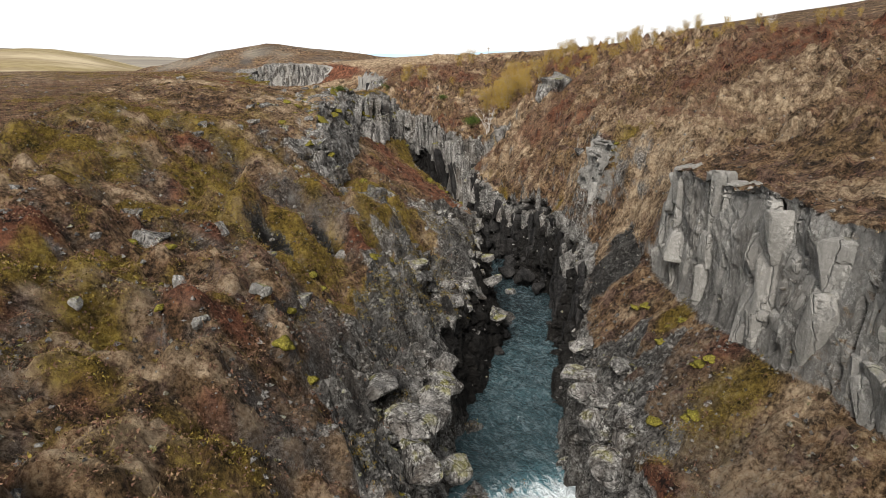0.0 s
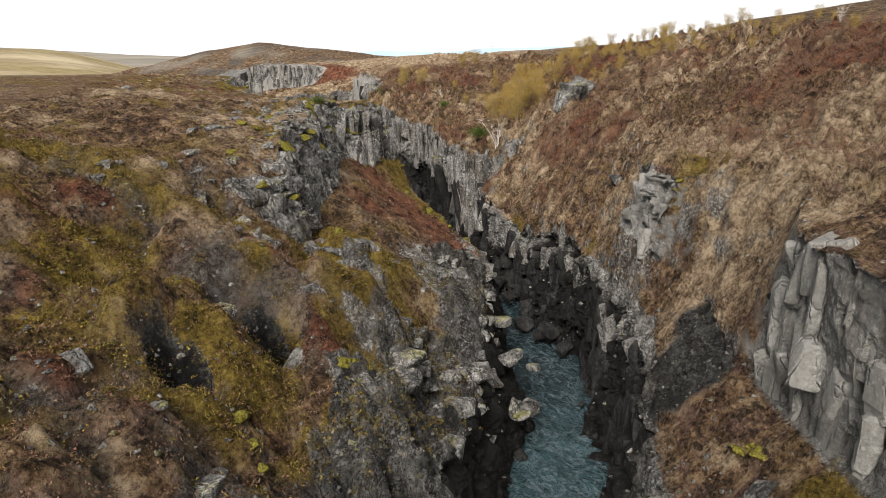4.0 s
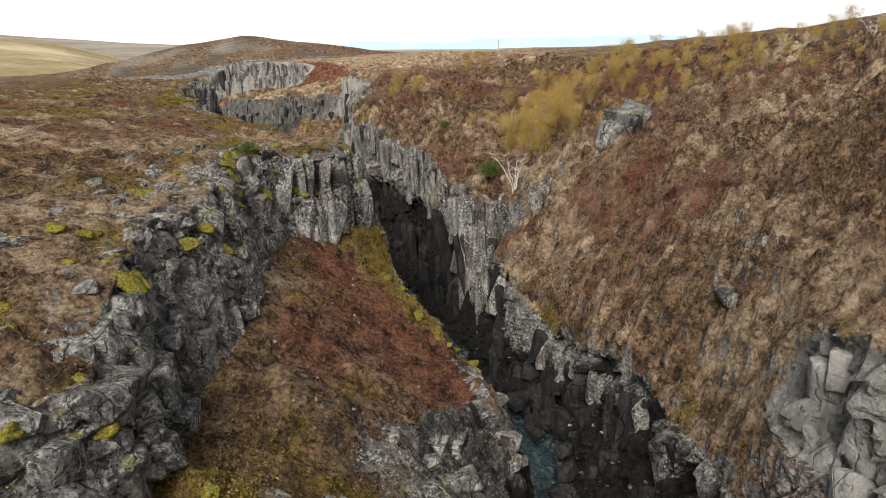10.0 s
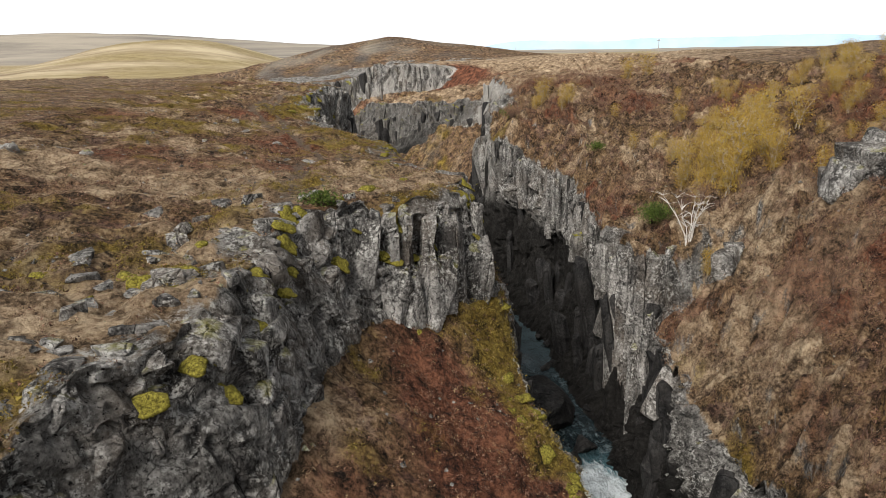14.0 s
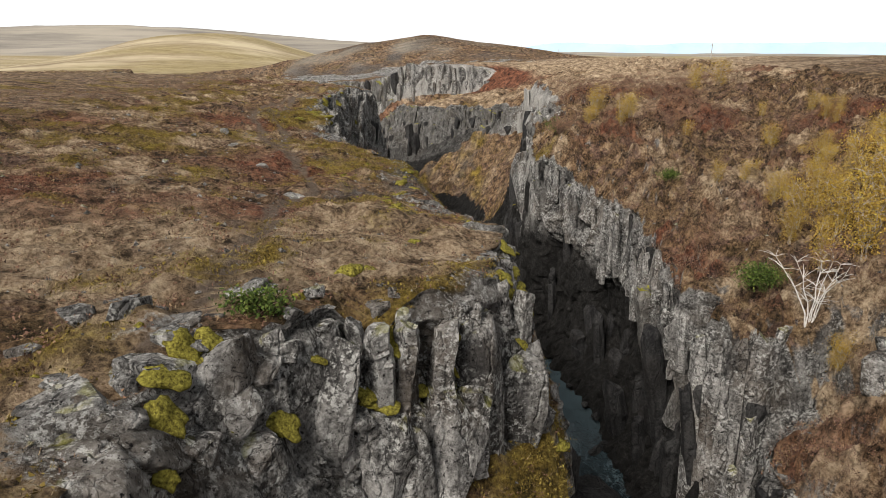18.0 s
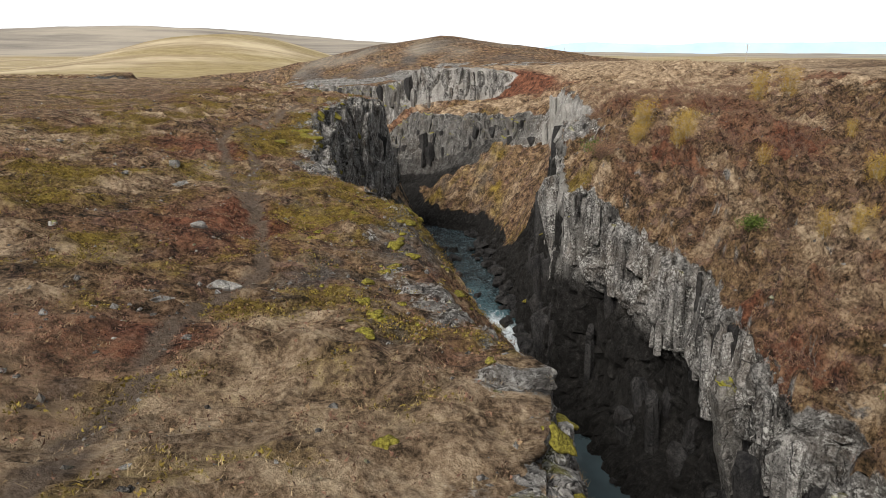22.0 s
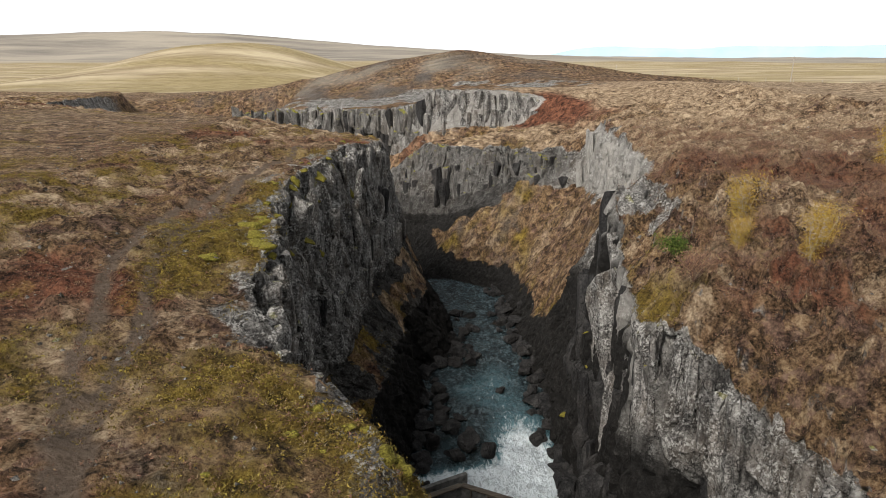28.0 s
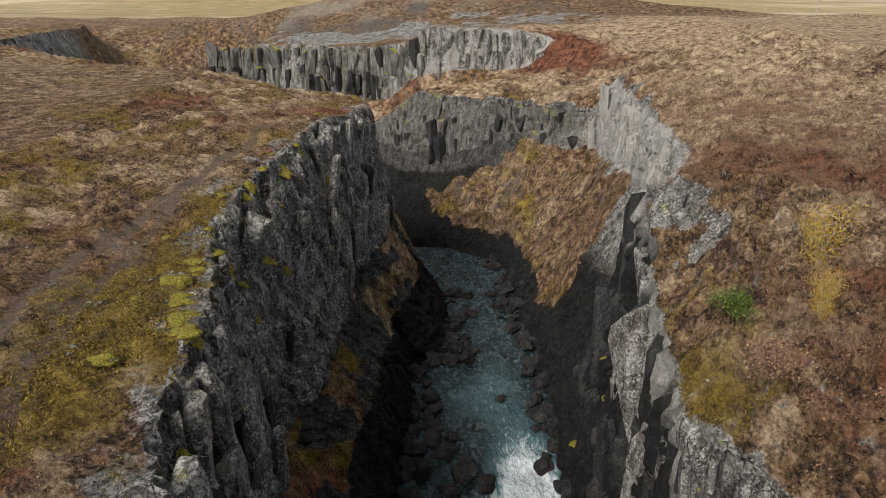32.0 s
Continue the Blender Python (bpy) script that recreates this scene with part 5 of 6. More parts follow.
for k in range(100):
    y = rng.uniform(122, 166)
    near_left = rng.random() < 0.5
    x = float(along(WATER_LEFT, y)[0]) + rng.uniform(-0.6, 2.4) * rng.random() if near_left else float(along(WATER_RIGHT, y)[0]) - rng.uniform(-0.8, 2.2) * rng.random()
    boulder(x, y, rng.uniform(0.8, 2.3), BASALT_DARK, "wet dark rock of the stream's ragged shore", "rocks along the river", rng, z=float(level(y)) - 0.1, sink=0.05, flat=0.8, name="river_rock")
for k in range(150):
    y = rng.choice((rng.uniform(40, 72), rng.uniform(84, 118), rng.uniform(122, 168), rng.uniform(134, 160)))
    right = rng.random() < 0.65
    x = float(along(WATER_RIGHT, y)[0]) + rng.uniform(-0.6, 1.6) if right else float(along(WATER_LEFT, y)[0]) + rng.uniform(-1.4, 0.5)
    boulder(x, y, rng.uniform(0.5, 1.3), BASALT_DARK, "dark rock of the river bank", "rocks along the river", rng, z=float(level(y)) + rng.uniform(-0.2, 0.6), name="river_rock")
for x, y, z, s, f in ((38.4, 74.6, -6.6, 2.5, 1.5), (39.4, 74.8, -5.8, 2.6, 1.5), (40.7, 75.4, -5.0, 2.3, 1.2), (41.8, 76.0, -4.5, 1.7, 1.0), (39.6, 74.0, -6.0, 1.5, 1.0), (38.6, 76.2, -5.4, 1.4, 1.0), (31.0, 53.0, -9.2, 1.2, 0.8), (32.8, 52.3, -8.2, 1.8, 1.3), (33.4, 53.6, -7.6, 1.4, 1.2), (32.2, 50.6, -8.8, 1.3, 1.3), (33.2, 76.2, -10.4, 1.6, 1.1), (34.2, 77.2, -9.8, 1.2, 1.0)):
    boulder(x, y, s, BOULDER, "pale grey rock standing out of the slope", "rocks in the slope", rng, z=z, sink=0.0, flat=f, name="rock_outcrop")

# ---- moss cushions ----
def cushion_mesh(seed):
    bm = bmesh.new()
    bmesh.ops.create_icosphere(bm, subdivisions=3, radius=0.5)
    off = Vector((seed * 3.1, seed * 1.7, 4))
    for v in bm.verts:
        v.co *= 1 + 0.6 * noise.noise(v.co * 2.6 + off) + 0.25 * noise.noise(v.co * 8 + off)
        v.co.z = max(v.co.z, -0.2) * 0.7
    return bm_mesh("moss_cushion", bm, MOSS, True)


CUSHIONS = [cushion_mesh(k) for k in range(5)]


def cushion(x, y, size, z=None, flat=1.0):
    ob = new("moss_cushion", rng.choice(CUSHIONS))
    ob.matrix_basis = pose(x, y, at_place(x, y, z) - 0.03, rng.uniform(-12, 12), rng.uniform(-12, 12), rng.uniform(0, 360)) @ Matrix.Diagonal((size * rng.uniform(0.8, 1.3), size, size * 0.95 * flat, 1))
    return tagged(ob, "yellow-green moss cushion on the rocks", "moss", "moss cushions")


for k in range(50):
    y = rng.uniform(45, 80)
    x = float(along(RIM_LEFT, y)[0]) - abs(rng.gauss(0, 2.6)) + 0.6
    cushion(x, y, rng.uniform(0.25, 0.8))
for k in range(22):
    y = rng.uniform(58, 74)
    x = float(along(LEDGE_LEFT, y)[0]) - abs(rng.gauss(0, 0.7)) - 0.1
    cushion(x, y, rng.uniform(0.4, 0.9), flat=0.8)
for x, y, s, f in ((9.6, 45.8, 2.2, 0.8), (8.4, 46.6, 1.6, 0.8), (10.6, 46.6, 1.7, 0.8), (8.9, 42.2, 2.0, 0.9), (8.0, 41.4, 1.4, 0.9), (7.9, 35.0, 1.9, 0.9), (6.2, 46.4, 1.5, 0.9), (4.4, 44.2, 1.4, 0.8), (5.2, 43.0, 1.6, 0.8), (12.6, 48.4, 1.5, 0.6)):
    boulder(x, y, s, BOULDER, "dark grey mossy outcrop in the near slope", "outcrops in the near slope", rng, flat=f * 0.8, sink=0.85, name="rock_outcrop")
for cx, cy, r in ((9.6, 46.6, 1.0), (8.9, 42.6, 1.0), (3.0, 20, 3.0), (-3, 24, 4.0), (3, 30, 3.0), (14.4, 69.0, 1.5), (5.4, 117, 2.0), (5.0, 121, 2.0), (7.4, 114, 1.8), (15.4, 97, 2.0), (6.0, 48, 2.0), (7.8, 34.5, 2.0)):
    for k in range(4):
        cushion(cx + rng.gauss(0, r * 0.55), cy + rng.gauss(0, r * 0.55), rng.uniform(0.25, 0.7))
for k in range(24):
    y = rng.uniform(86, 150)
    cushion(float(along(RIM_LEFT, y)[0]) - abs(rng.gauss(0, 1.3)) + 0.3, y, rng.uniform(0.35, 0.8), flat=0.7)

for x, y, r in ((19.2, 23.4, 0.8), (17.0, 19.6, 1.4), (20.2, 27.4, 0.7), (15.8, 17.6, 1.2), (26.6, 40.4, 0.8), (27.0, 129, 1.2), (26.9, 126, 1.0)):
    for k in range(3):
        cushion(x + rng.gauss(0, r * 0.5), y + rng.gauss(0, r * 0.5), rng.uniform(0.3, 0.7), flat=0.7)

for k in range(60):
    y = rng.uniform(80, 102)
    x = float(along(RIM_LEFT, y)[0]) + rng.uniform(-4.5, 2.2)
    cushion(x, y, rng.uniform(0.15, 0.5), flat=0.75)

for x, y, size in ((5.6, 116.5, 1.2), (6.4, 115.2, 1.1), (6.9, 113.6, 1.3), (5.2, 118.4, 1.0), (6.0, 120.0, 0.9), (7.4, 112.2, 1.0)):
    cushion(x, y, size, flat=0.7)

# moss that hangs down the upper faces of the left cliffs
for k in range(60):
    y = rng.choice((rng.uniform(52, 80), rng.uniform(64, 76), rng.uniform(104, 148)))
    u = rng.uniform(0.03, 0.6) ** 1.3
    (ax, az), (bx, bz) = (tuple(float(v) for v in along(r, y)) for r in (RIM_LEFT, FOOT_LEFT))
    ob = new("moss_cushion", rng.choice(CUSHIONS))
    size = rng.uniform(0.25, 0.85) if y < 90 else rng.uniform(0.4, 1.2)
    ob.matrix_basis = pose(ax + (bx - ax) * u + 0.12, y - 0.1, az + (bz - az) * u, rng.uniform(15, 45), rng.uniform(20, 55), rng.uniform(-30, 30)) @ Matrix.Diagonal((size * 1.2, size * 0.8, size * 0.45, 1))
    tagged(ob, "yellow-green moss hanging on the cliff face", "moss", "moss on the cliffs")

# ---- birches and shrubs ----
def leaf_mesh(name, spots, spread, count, size, material, seed, flat=1.0):
    """Many small leaves in loose clumps round the spots."""
    r = np.random.default_rng(seed)
    spots = np.array(spots)
    c = spots[r.integers(0, len(spots), count)] + r.normal(0, 1, (count, 3)) * spread * np.array([1, 1, flat])
    a, b = r.normal(0, 1, (count, 3)), r.normal(0, 1, (count, 3))
    a /= np.linalg.norm(a, axis=1)[:, None]
    b -= (a * b).sum(1)[:, None] * a
    b /= np.linalg.norm(b, axis=1)[:, None]
    s = size * r.uniform(0.6, 1.3, (count, 1))
    v = np.stack([c - a * s, c + b * s * 0.55, c + a * s, c - b * s * 0.55], 1).reshape(-1, 3)
    return quick_mesh(name, v, np.arange(4 * count).reshape(-1, 4), material)


def birch(seed, height, stems, leaves, material, label, category="birch tree", group="yellow birches on the slope", bare=False):
    r = random.Random(seed)
    root = thing("birch_tree", 0, 0, 0, label, category, group)
    bm, spots = bmesh.new(), []
    for k in range(stems):
        turn, lean = 2 * math.pi * (k + r.random()) / stems, r.uniform(0.15, 0.6) if bare else r.uniform(0.08, 0.42)
        pts = [Vector((0.12 * math.cos(turn), 0.12 * math.sin(turn), -0.15))]
        for step in range(1, 6):
            f = step / 5
            pts.append(Vector((math.cos(turn) * lean * height * f ** 1.3 + r.uniform(-0.1, 0.1), math.sin(turn) * lean * height * f ** 1.3 + r.uniform(-0.1, 0.1), height * f * r.uniform(0.9, 1.02))))
        tube(bm, pts, [(0.036 if bare else 0.026) * height / 3 * (1 - 0.16 * n) for n in range(6)])
        for n in range(2 if bare else 1, 6):
            spots.append(tuple(pts[n]))
            for twig in range(2 if not bare else 4):
                way = Vector((r.gauss(0, 1), r.gauss(0, 1), r.uniform(0.2, 1))).normalized() * height * r.uniform(0.12, 0.28)
                mid = pts[n] + way * 0.5 + Vector((0, 0, 0.05))
                tube(bm, [pts[n], mid, pts[n] + way], [0.017, 0.012, 0.007] if bare else [0.014, 0.010, 0.005], 4)
                spots += [tuple(pts[n] + way), tuple(mid)]
    part("trunk", bm_mesh("trunk", bm, WHITE_BARK if bare else BARK), root, "pale crooked birch stems")
    if leaves:
        part("crown", leaf_mesh("crown", spots, 0.24 * height / 2.5, leaves, 0.046, material, seed), root, "small yellow autumn leaves")
    return root


def planted(root, x, y, size, turn, sink=0.05):
    return copy_thing(root, pose(x, y, at_place(x, y) - sink, 0, 0, turn) @ Matrix.Scale(size, 4))


BIRCH = [birch(k, 2.5, 6 + k % 3, 2900, LEAF, "small birch with yellow autumn leaves", ) for k in range(4)]
homes = []
for x, y, s in ((35.6, 84.6, 0.9), (37.0, 83.6, 1.2), (38.2, 84.8, 1.3), (37.4, 86.4, 1.1), (39.4, 86.0, 1.2), (40.6, 84.6, 1.0), (36.2, 88.2, 0.8), (40.0, 88.6, 1.2), (41.8, 87.2, 1.0), (38.6, 90.4, 0.9),
                (42.6, 90.6, 1.1), (44.2, 88.0, 1.1), (40.6, 79.6, 0.9), (34.6, 80.6, 0.6), (33.6, 112.6, 0.75), (34.6, 113.4, 0.8), (31.4, 115.6, 0.8), (32.2, 116.8, 0.6), (33.2, 119.4, 0.9), (33.6, 121, 0.6), (38.0, 108.6, 0.7), (46.4, 127.6, 1.0), (48.2, 125.8, 0.9)):
    homes.append((x, y, s))
for k in range(100):
    u = rng.random()
    homes.append((44 + 14 * u + rng.gauss(0, 2.5), rng.choice((82, 90, 100)) + rng.gauss(0, 8) - 4 * u, rng.uniform(0.3, 0.75)))
for k in range(16):
    homes.append((rng.uniform(34.5, 43), rng.uniform(84, 98), rng.uniform(0.4, 0.8)))
for k in range(22):
    homes.append((rng.uniform(50, 62), rng.uniform(44, 78), rng.uniform(0.28, 0.5)))
for k, (x, y, s) in enumerate(homes):
    if k < 4:
        BIRCH[k].matrix_basis = pose(x, y, at_place(x, y) - 0.05, 0, 0, rng.uniform(0, 360)) @ Matrix.Scale(s, 4)
    else:
        planted(BIRCH[k % 4], x, y, s * 0.85, rng.uniform(0, 360))
bare_birch = birch(31, 3.4, 6, 0, LEAF, "leafless white-stemmed birch leaning over the gorge", "birch tree", "bare birches", True)
bare_birch.matrix_basis = pose(33.7, 81.9, at_place(33.7, 81.9) - 0.1, 0, 0, 40)
for x, y, s in ((53, 74, 0.5), (55, 68, 0.55), (57, 59, 0.5)):
    planted(bare_birch, x, y, s, rng.uniform(0, 360))


def bush(x, y, radius, high, count, size, material, label, category, name, seed):
    root = thing(name, x, y, max(at_place(x, y, -4.0), at_place(x + 0.5, y, -4.0)), label, category)
    r = random.Random(seed)
    bm, spots = bmesh.new(), []
    for k in range(22):
        turn, lean = r.uniform(0, 2 * math.pi), r.uniform(0.1, 1.0)
        tip = Vector((math.cos(turn) * lean * radius, math.sin(turn) * lean * radius, high * r.uniform(0.6, 1.0) * (1.15 - 0.5 * lean)))
        mid = tip * 0.5 + Vector((0, 0, 0.1 * high))
        tube(bm, [Vector((0, 0, -0.1)), mid, tip], [0.025, 0.014, 0.005], 4)
        spots += [tuple(mid), tuple(tip), tuple((mid + tip) / 2)]
    part("stem", bm_mesh("stem", bm, TWIGS), root)
    part("foliage", leaf_mesh("foliage", spots, 0.16 * radius, count, size, material, seed), root)
    return root


bush(32.4, 84.4, 1.3, 1.0, 2600, 0.06, LEAF_GREEN, "low green juniper bush at the cliff edge", "bush", "juniper_bush", 3)
bush(27.9, 111.8, 1.3, 1.5, 1500, 0.045, LEAF_RUST, "rust-coloured twiggy willow bush on the cliff edge", "bush", "willow_bush", 4)
bush(28.3, 113.0, 1.0, 1.2, 1000, 0.045, LEAF_RUST, "rust-coloured twiggy willow bush on the cliff edge", "bush", "willow_bush", 5)
bush(28.8, 117.2, 1.2, 0.7, 1800, 0.06, LEAF_GREEN, "low green juniper bush in the heath", "bush", "juniper_bush", 6)
bush(33.0, 98.8, 0.9, 0.5, 1100, 0.06, LEAF_GREEN, "low green juniper bush in the heath", "bush", "juniper_bush", 7)
bush(11.6, 67.9, 0.9, 0.45, 1300, 0.05, LEAF_GREEN, "low green juniper bush by the rim stones", "bush", "juniper_bush", 8)
bush(34.6, 82.4, 1.6, 1.3, 1100, 0.045, LEAF_RUST, "purple-brown dwarf willow below a bare birch", "bush", "willow_bush", 9)


# ---- ground cover ----
def blades(spots, per, high, wide, spread, lean, seed):
    r = np.random.default_rng(seed)
    p = np.repeat(spots, per, 0)
    n = len(p)
    t, u = r.uniform(0, 2 * np.pi, n), r.uniform(0, 2 * np.pi, n)
    h = high * r.uniform(0.5, 1.3, n)
    base = p + np.stack([np.cos(u), np.sin(u), u * 0], 1) * (spread * np.sqrt(r.random(n)))[:, None] - np.array([0, 0, 0.04])
    side = np.stack([-np.sin(t), np.cos(t), t * 0], 1) * (wide * r.uniform(0.6, 1.4, n))[:, None]
    tip = base + np.stack([np.cos(t) * lean * h, np.sin(t) * lean * h, h], 1)
    return np.stack([base - side, base + side, tip], 1).reshape(-1, 3), np.arange(3 * n).reshape(-1, 3)


def leaves_low(spots, per, radius, high, size, seed):
    r = np.random.default_rng(seed)
    p = np.repeat(spots, per, 0)
    n = len(p)
    rad = np.repeat(r.uniform(0.5, 1.4, len(spots)), per)
    d = r.normal(0, 1, (n, 3))
    d /= np.linalg.norm(d, axis=1)[:, None]
    d[:, 2] = np.abs(d[:, 2])
    c = p + d * rad[:, None] * np.array([radius, radius, high]) * r.uniform(0.6, 1.0, (n, 1))
    a, b = r.normal(0, 1, (n, 3)) * size, r.normal(0, 1, (n, 3)) * size
    return np.stack([c + a, c + b, c - a - b * 0.3], 1).reshape(-1, 3), np.arange(3 * n).reshape(-1, 3)


gen = np.random.default_rng(11)
mx, my = CELL[0], CELL[1]
close = smooth(-26, -8, mx) * smooth(60, 44, mx) * smooth(4, 14, my) * smooth(170, 140, my)
open_veg = FLAT * close * (1 - 0.9 * mids(np.clip(trail, 0, 1))) * (1 - 0.85 * np.clip(mids(stony), 0, 1)) * (1 - 0.7 * np.clip(mids(bare), 0, 1))
tufts = scatter(52000, open_veg * (0.15 + np.clip(mids(straw), 0, 1)) * (1 + 0.8 * mids(right_bank)), gen)
tagged(new("dry_grass", quick_mesh("dry_grass", *blades(tufts, 9, 0.10, 0.006, 0.16, 1.7, 1), GRASS)), "pale dry grass tufts over the heath", "grass", kind="stuff")
low = scatter(46000, open_veg * (0.25 + 0.8 * mids(left_rough) + np.clip(mids(red), 0, 1) + 0.3 * mids(right_bank)), gen)
tagged(new("heather", quick_mesh("heather", *leaves_low(low, 13, 0.24, 0.2, 0.024, 2), HEATHER)), "low brown and red heather", "heather", kind="stuff")
scrub = scatter(9500, open_veg * mids(right_bank) * (0.3 + np.clip(mids(red), 0, 1)), gen)
tagged(new("dwarf_birch_twigs", quick_mesh("dwarf_birch_twigs", *blades(scrub, 16, 0.5, 0.007, 0.3, 0.9, 3), TWIGS)), "grey-brown leafless dwarf shrub twigs", "shrubs", kind="stuff")
rust = scatter(7000, open_veg * mids(right_bank) * np.clip(mids(patchy) + 0.2, 0, 1), gen)
tagged(new("dwarf_shrub_leaves", quick_mesh("dwarf_shrub_leaves", *leaves_low(rust, 60, 0.36, 0.42, 0.024, 4), LEAF_RUST)), "rusty leaves of low dwarf shrubs", "shrubs", kind="stuff")
green = scatter(24000, FLAT * close * np.clip(mids(moss) - 0.25, 0, 1), gen)
tagged(new("moss_carpet", quick_mesh("moss_carpet", *leaves_low(green, 18, 0.24, 0.10, 0.024, 5), MOSS_LOW)), "golden-green moss on ledges and stones", "moss", kind="stuff")


# loose stones, joined
def pebbles(spots, sizes, seed):
    r = np.random.default_rng(seed)
    corner = np.array([(1, 0, 0), (-1, 0, 0), (0, 1, 0), (0, -1, 0), (0, 0, 0.8), (0, 0, -0.6)], float)
    tri = np.array([(0, 2, 4), (2, 1, 4), (1, 3, 4), (3, 0, 4), (2, 0, 5), (1, 2, 5), (3, 1, 5), (0, 3, 5)])
    n = len(spots)
    v = corner[None] * r.uniform(0.55, 1.25, (n, 6, 1)) * sizes[:, None, None]
    t = r.uniform(0, 6.28, n)
    c, s = np.cos(t)[:, None], np.sin(t)[:, None]
    v = np.stack([v[..., 0] * c - v[..., 1] * s, v[..., 0] * s + v[..., 1] * c, v[..., 2]], -1) + r.normal(0, 0.12, (n, 6, 3)) * sizes[:, None, None] + spots[:, None]
    return v.reshape(-1, 3), (tri[None] + 6 * np.arange(n)[:, None, None]).reshape(-1, 3)


loose = scatter(24000, FLAT * close * (1 + 1.5 * (my < 45)) * (0.03 + np.clip(mids(bare), 0, 1) + 0.8 * np.clip(mids(stony), 0, 1)), gen)
tagged(new("loose_stones", quick_mesh("loose_stones", *pebbles(loose, 0.03 + 0.13 * gen.random(len(loose)) ** 2.5, 6), BOULDER)), "grey broken stones strewn over bare ground", "stones", kind="stuff")
rubble = scatter(900, close * (1 - FLAT) * (CELL[2] < -6) * (my < 74) * (mx < 30), gen)
tagged(new("wall_rubble", quick_mesh("wall_rubble", *pebbles(rubble, gen.uniform(0.06, 0.2, len(rubble)), 7), BASALT)), "broken basalt rubble clinging to the gorge walls", "rubble", kind="stuff")

# ---- the weir, fence, pole and far farm ----
weir = thing("weir", 17.2, 121.9, -24.3, "low angled weir of wet planks and concrete across the river", "weir")


def beam(parent, name, x0, y0, x1, y1, z, wide, high, material, label=""):
    bm = bmesh.new()
    long, turn = math.hypot(x1 - x0, y1 - y0), math.degrees(math.atan2(y1 - y0, x1 - x0))
    ox, oy, oz = parent.matrix_basis.translation
    box(bm, pose((x0 + x1) / 2 - ox, (y0 + y1) / 2 - oy, z - oz, 0, 0, turn), long, wide, high, 0.03)
    return part(name, bm_mesh(name, bm, material), parent, label)


beam(weir, "wall", 12.6, 119.3, 17.2, 121.9, -25.12, 0.5, 1.9, CONCRETE)
beam(weir, "wall", 17.2, 121.9, 25.6, 118.0, -25.12, 0.5, 1.9, CONCRETE)
beam(weir, "crest_plank", 12.6, 119.1, 17.2, 121.7, -24.1, 0.42, 0.14, WOOD, "dark wet crest plank")
beam(weir, "crest_plank", 17.2, 121.7, 25.6, 117.8, -24.1, 0.42, 0.14, WOOD, "dark wet crest plank")
beam(weir, "apron", 12.8, 120.9, 17.6, 123.6, -25.2, 0.35, 1.5, CONCRETE)
for k in range(7):
    u = (k + 0.5) / 7
    beam(weir, "post", 17.2 + 8.4 * u, 121.5 - 3.9 * u, 17.3 + 8.4 * u, 121.4 - 3.9 * u, -24.62, 0.14, 0.9, WOOD)


def upright(name, x, y, high, radius, material, label, category, group=""):
    root = thing(name, x, y, float(at_place(x, y)), label, category, group)
    bm = bmesh.new()
    tube(bm, [Vector((0, 0, -0.4)), Vector((0, 0, high * 0.5)), Vector((0, 0, high))], [radius, radius * 0.9, radius * 0.8], 8)
    part("post", bm_mesh("post", bm, material), root)
    return root


pole = upright("utility_pole", 118, 286, 9.5, 0.16, POLE_WOOD, "tall grey wooden utility pole in the far meadow", "pole")
bm = bmesh.new()
box(bm, pose(0, 0, 8.9, 0, 0, 30), 2.2, 0.12, 0.14)
part("crossarm", bm_mesh("crossarm", bm, POLE_WOOD), pole)
for k in (-0.9, 0, 0.9):
    bm = bmesh.new()
    tube(bm, [Vector((k * 0.87, k * 0.5, 8.95)), Vector((k * 0.87, k * 0.5, 9.2))], [0.06, 0.05], 6)
    part("insulator", bm_mesh("insulator", bm, WHITE_WALL), pole)
for k in range(26):
    u = k / 25
    upright("fence_post", 26 + 130 * u, 258 - 40 * u + 3 * math.sin(7 * u), 1.2, 0.06, POLE_WOOD, "grey wooden fence post in the far meadow", "fence post", "fence posts")


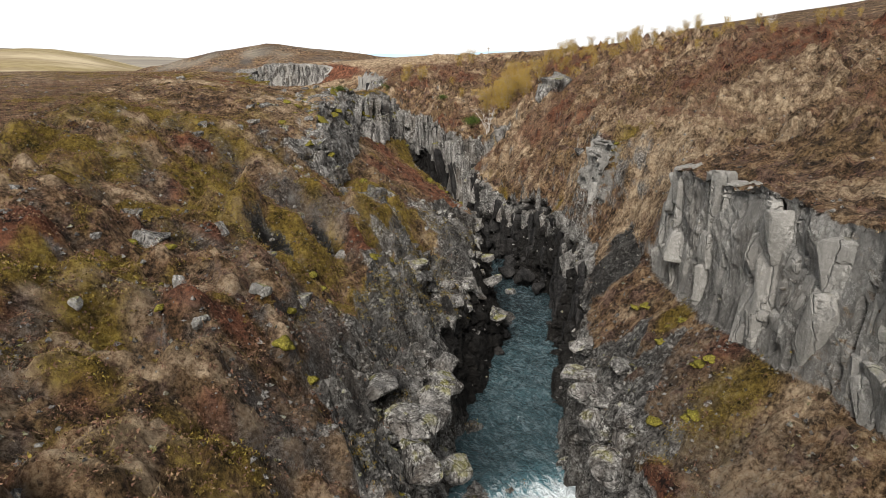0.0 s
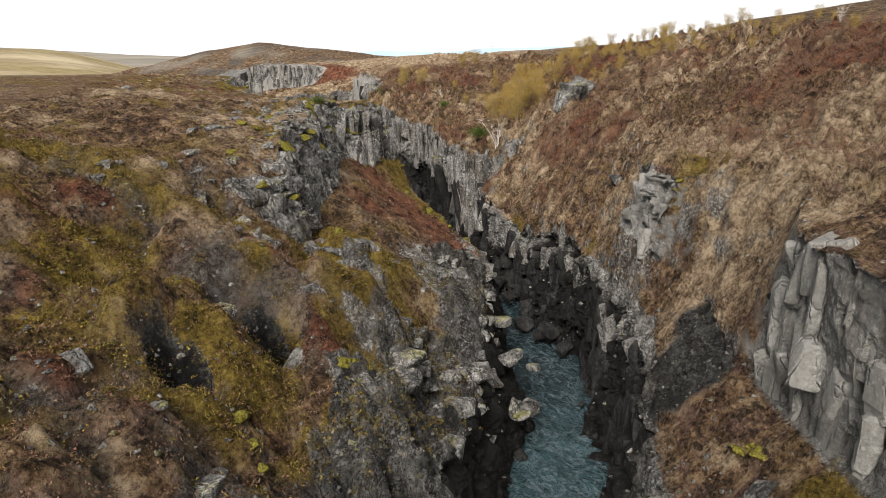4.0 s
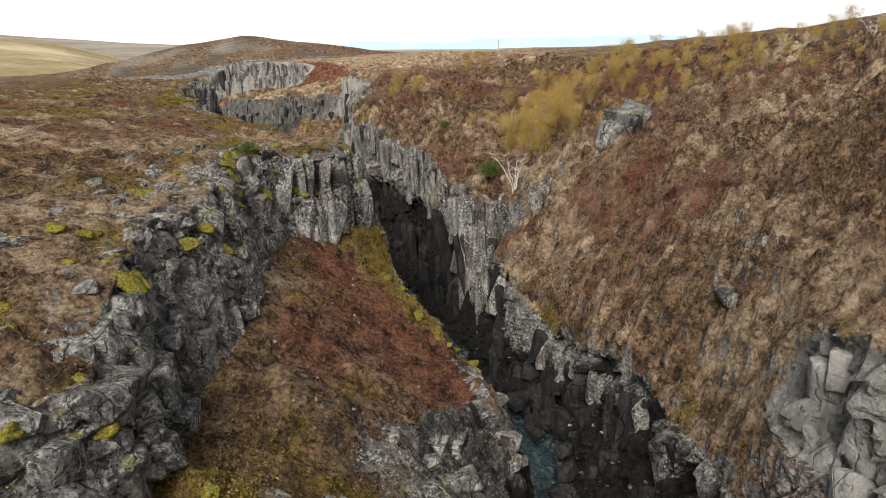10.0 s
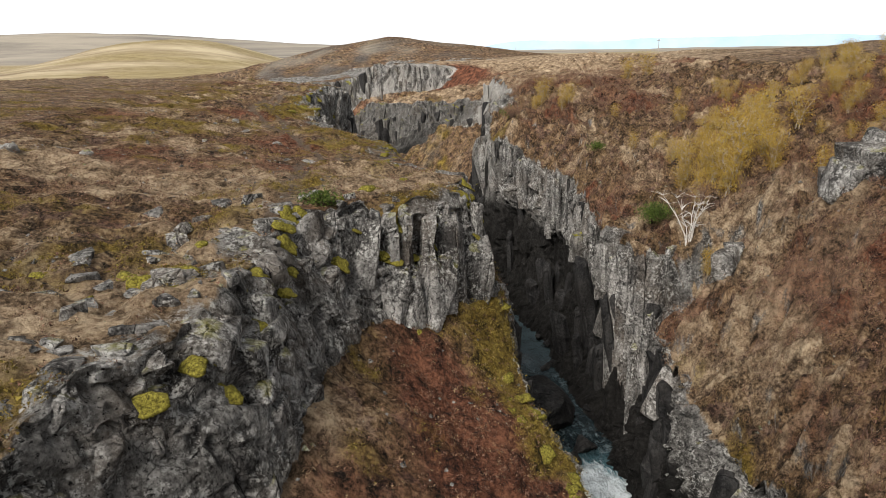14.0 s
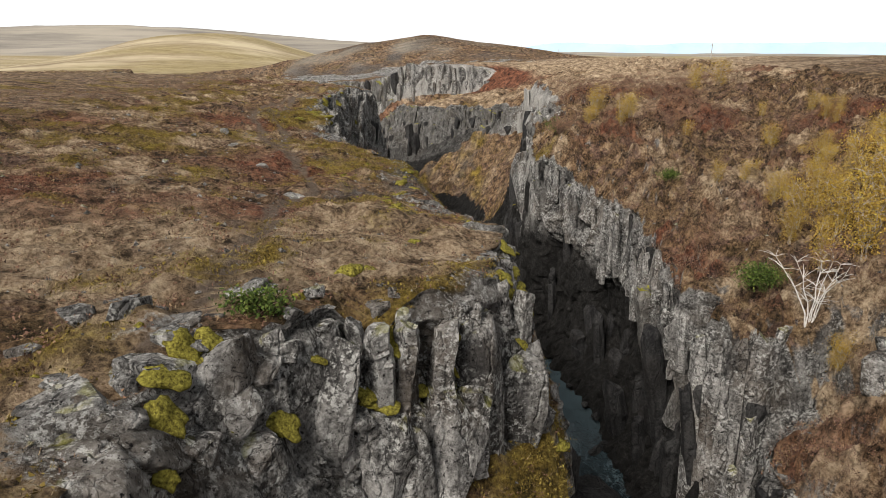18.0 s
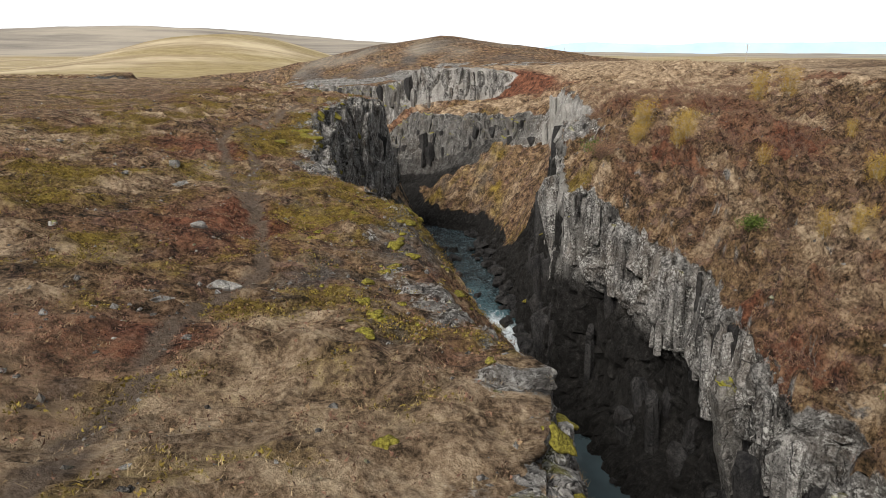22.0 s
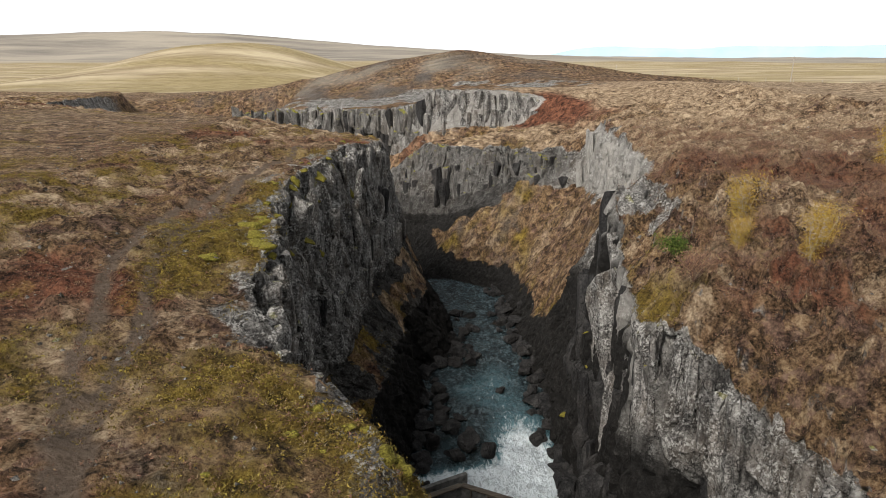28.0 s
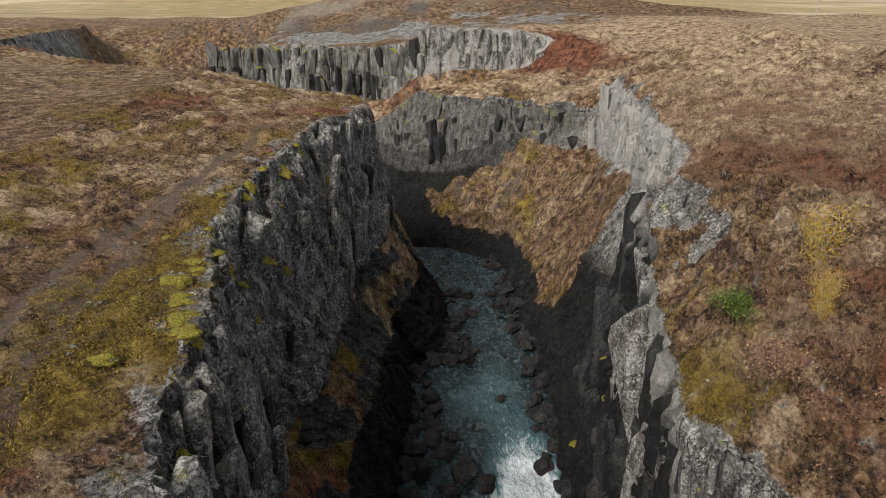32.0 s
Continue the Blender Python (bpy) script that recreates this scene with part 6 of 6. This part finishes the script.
def house(x, y, long, wide, high, turn):
    root = thing("farm_house", x, y, float(at_place(x, y)) - 0.5, "white farm building far off on the plain", "house", "far farm buildings", turn=turn)
    bm = bmesh.new()
    box(bm, pose(0, 0, high / 2), long, wide, high, 0.05)
    part("wall", bm_mesh("wall", bm, WHITE_WALL), root)
    bm = bmesh.new()
    v = [bm.verts.new(c) for c in ((-long / 2 - 0.3, -wide / 2 - 0.3, high), (long / 2 + 0.3, -wide / 2 - 0.3, high), (long / 2 + 0.3, wide / 2 + 0.3, high), (-long / 2 - 0.3, wide / 2 + 0.3, high),
                                 (-long / 2 - 0.3, 0, high + wide * 0.4), (long / 2 + 0.3, 0, high + wide * 0.4))]
    for f in ((0, 1, 5, 4), (2, 3, 4, 5), (0, 4, 3), (1, 2, 5), (3, 2, 1, 0)):
        bm.faces.new([v[n] for n in f])
    part("roof", bm_mesh("roof", bm, RED_ROOF), root)


for x, y, l, w, h, t in ((-330, 1180, 26, 10, 5, 10), (-300, 1190, 14, 9, 6, 80), (-365, 1175, 18, 9, 4, 0), (-270, 1200, 20, 10, 4, 20)):
    house(x, y, l, w, h, t)

# the fjord and the mountains across it, distance haze painted into their colours
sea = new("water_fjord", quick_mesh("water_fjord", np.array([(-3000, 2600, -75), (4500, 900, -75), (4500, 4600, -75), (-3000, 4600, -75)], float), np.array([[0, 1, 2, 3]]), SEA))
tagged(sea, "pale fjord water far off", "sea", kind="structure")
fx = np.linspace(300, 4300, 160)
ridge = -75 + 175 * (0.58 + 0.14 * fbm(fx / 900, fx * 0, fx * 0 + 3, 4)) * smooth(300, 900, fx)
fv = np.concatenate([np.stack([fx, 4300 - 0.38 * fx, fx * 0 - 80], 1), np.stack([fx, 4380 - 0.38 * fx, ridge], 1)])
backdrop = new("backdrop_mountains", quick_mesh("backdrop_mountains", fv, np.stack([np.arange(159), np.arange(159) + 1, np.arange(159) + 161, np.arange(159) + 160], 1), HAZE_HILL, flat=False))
tagged(backdrop, "flat-topped mountains across the fjord, blue with painted haze", "mountains", kind="structure")
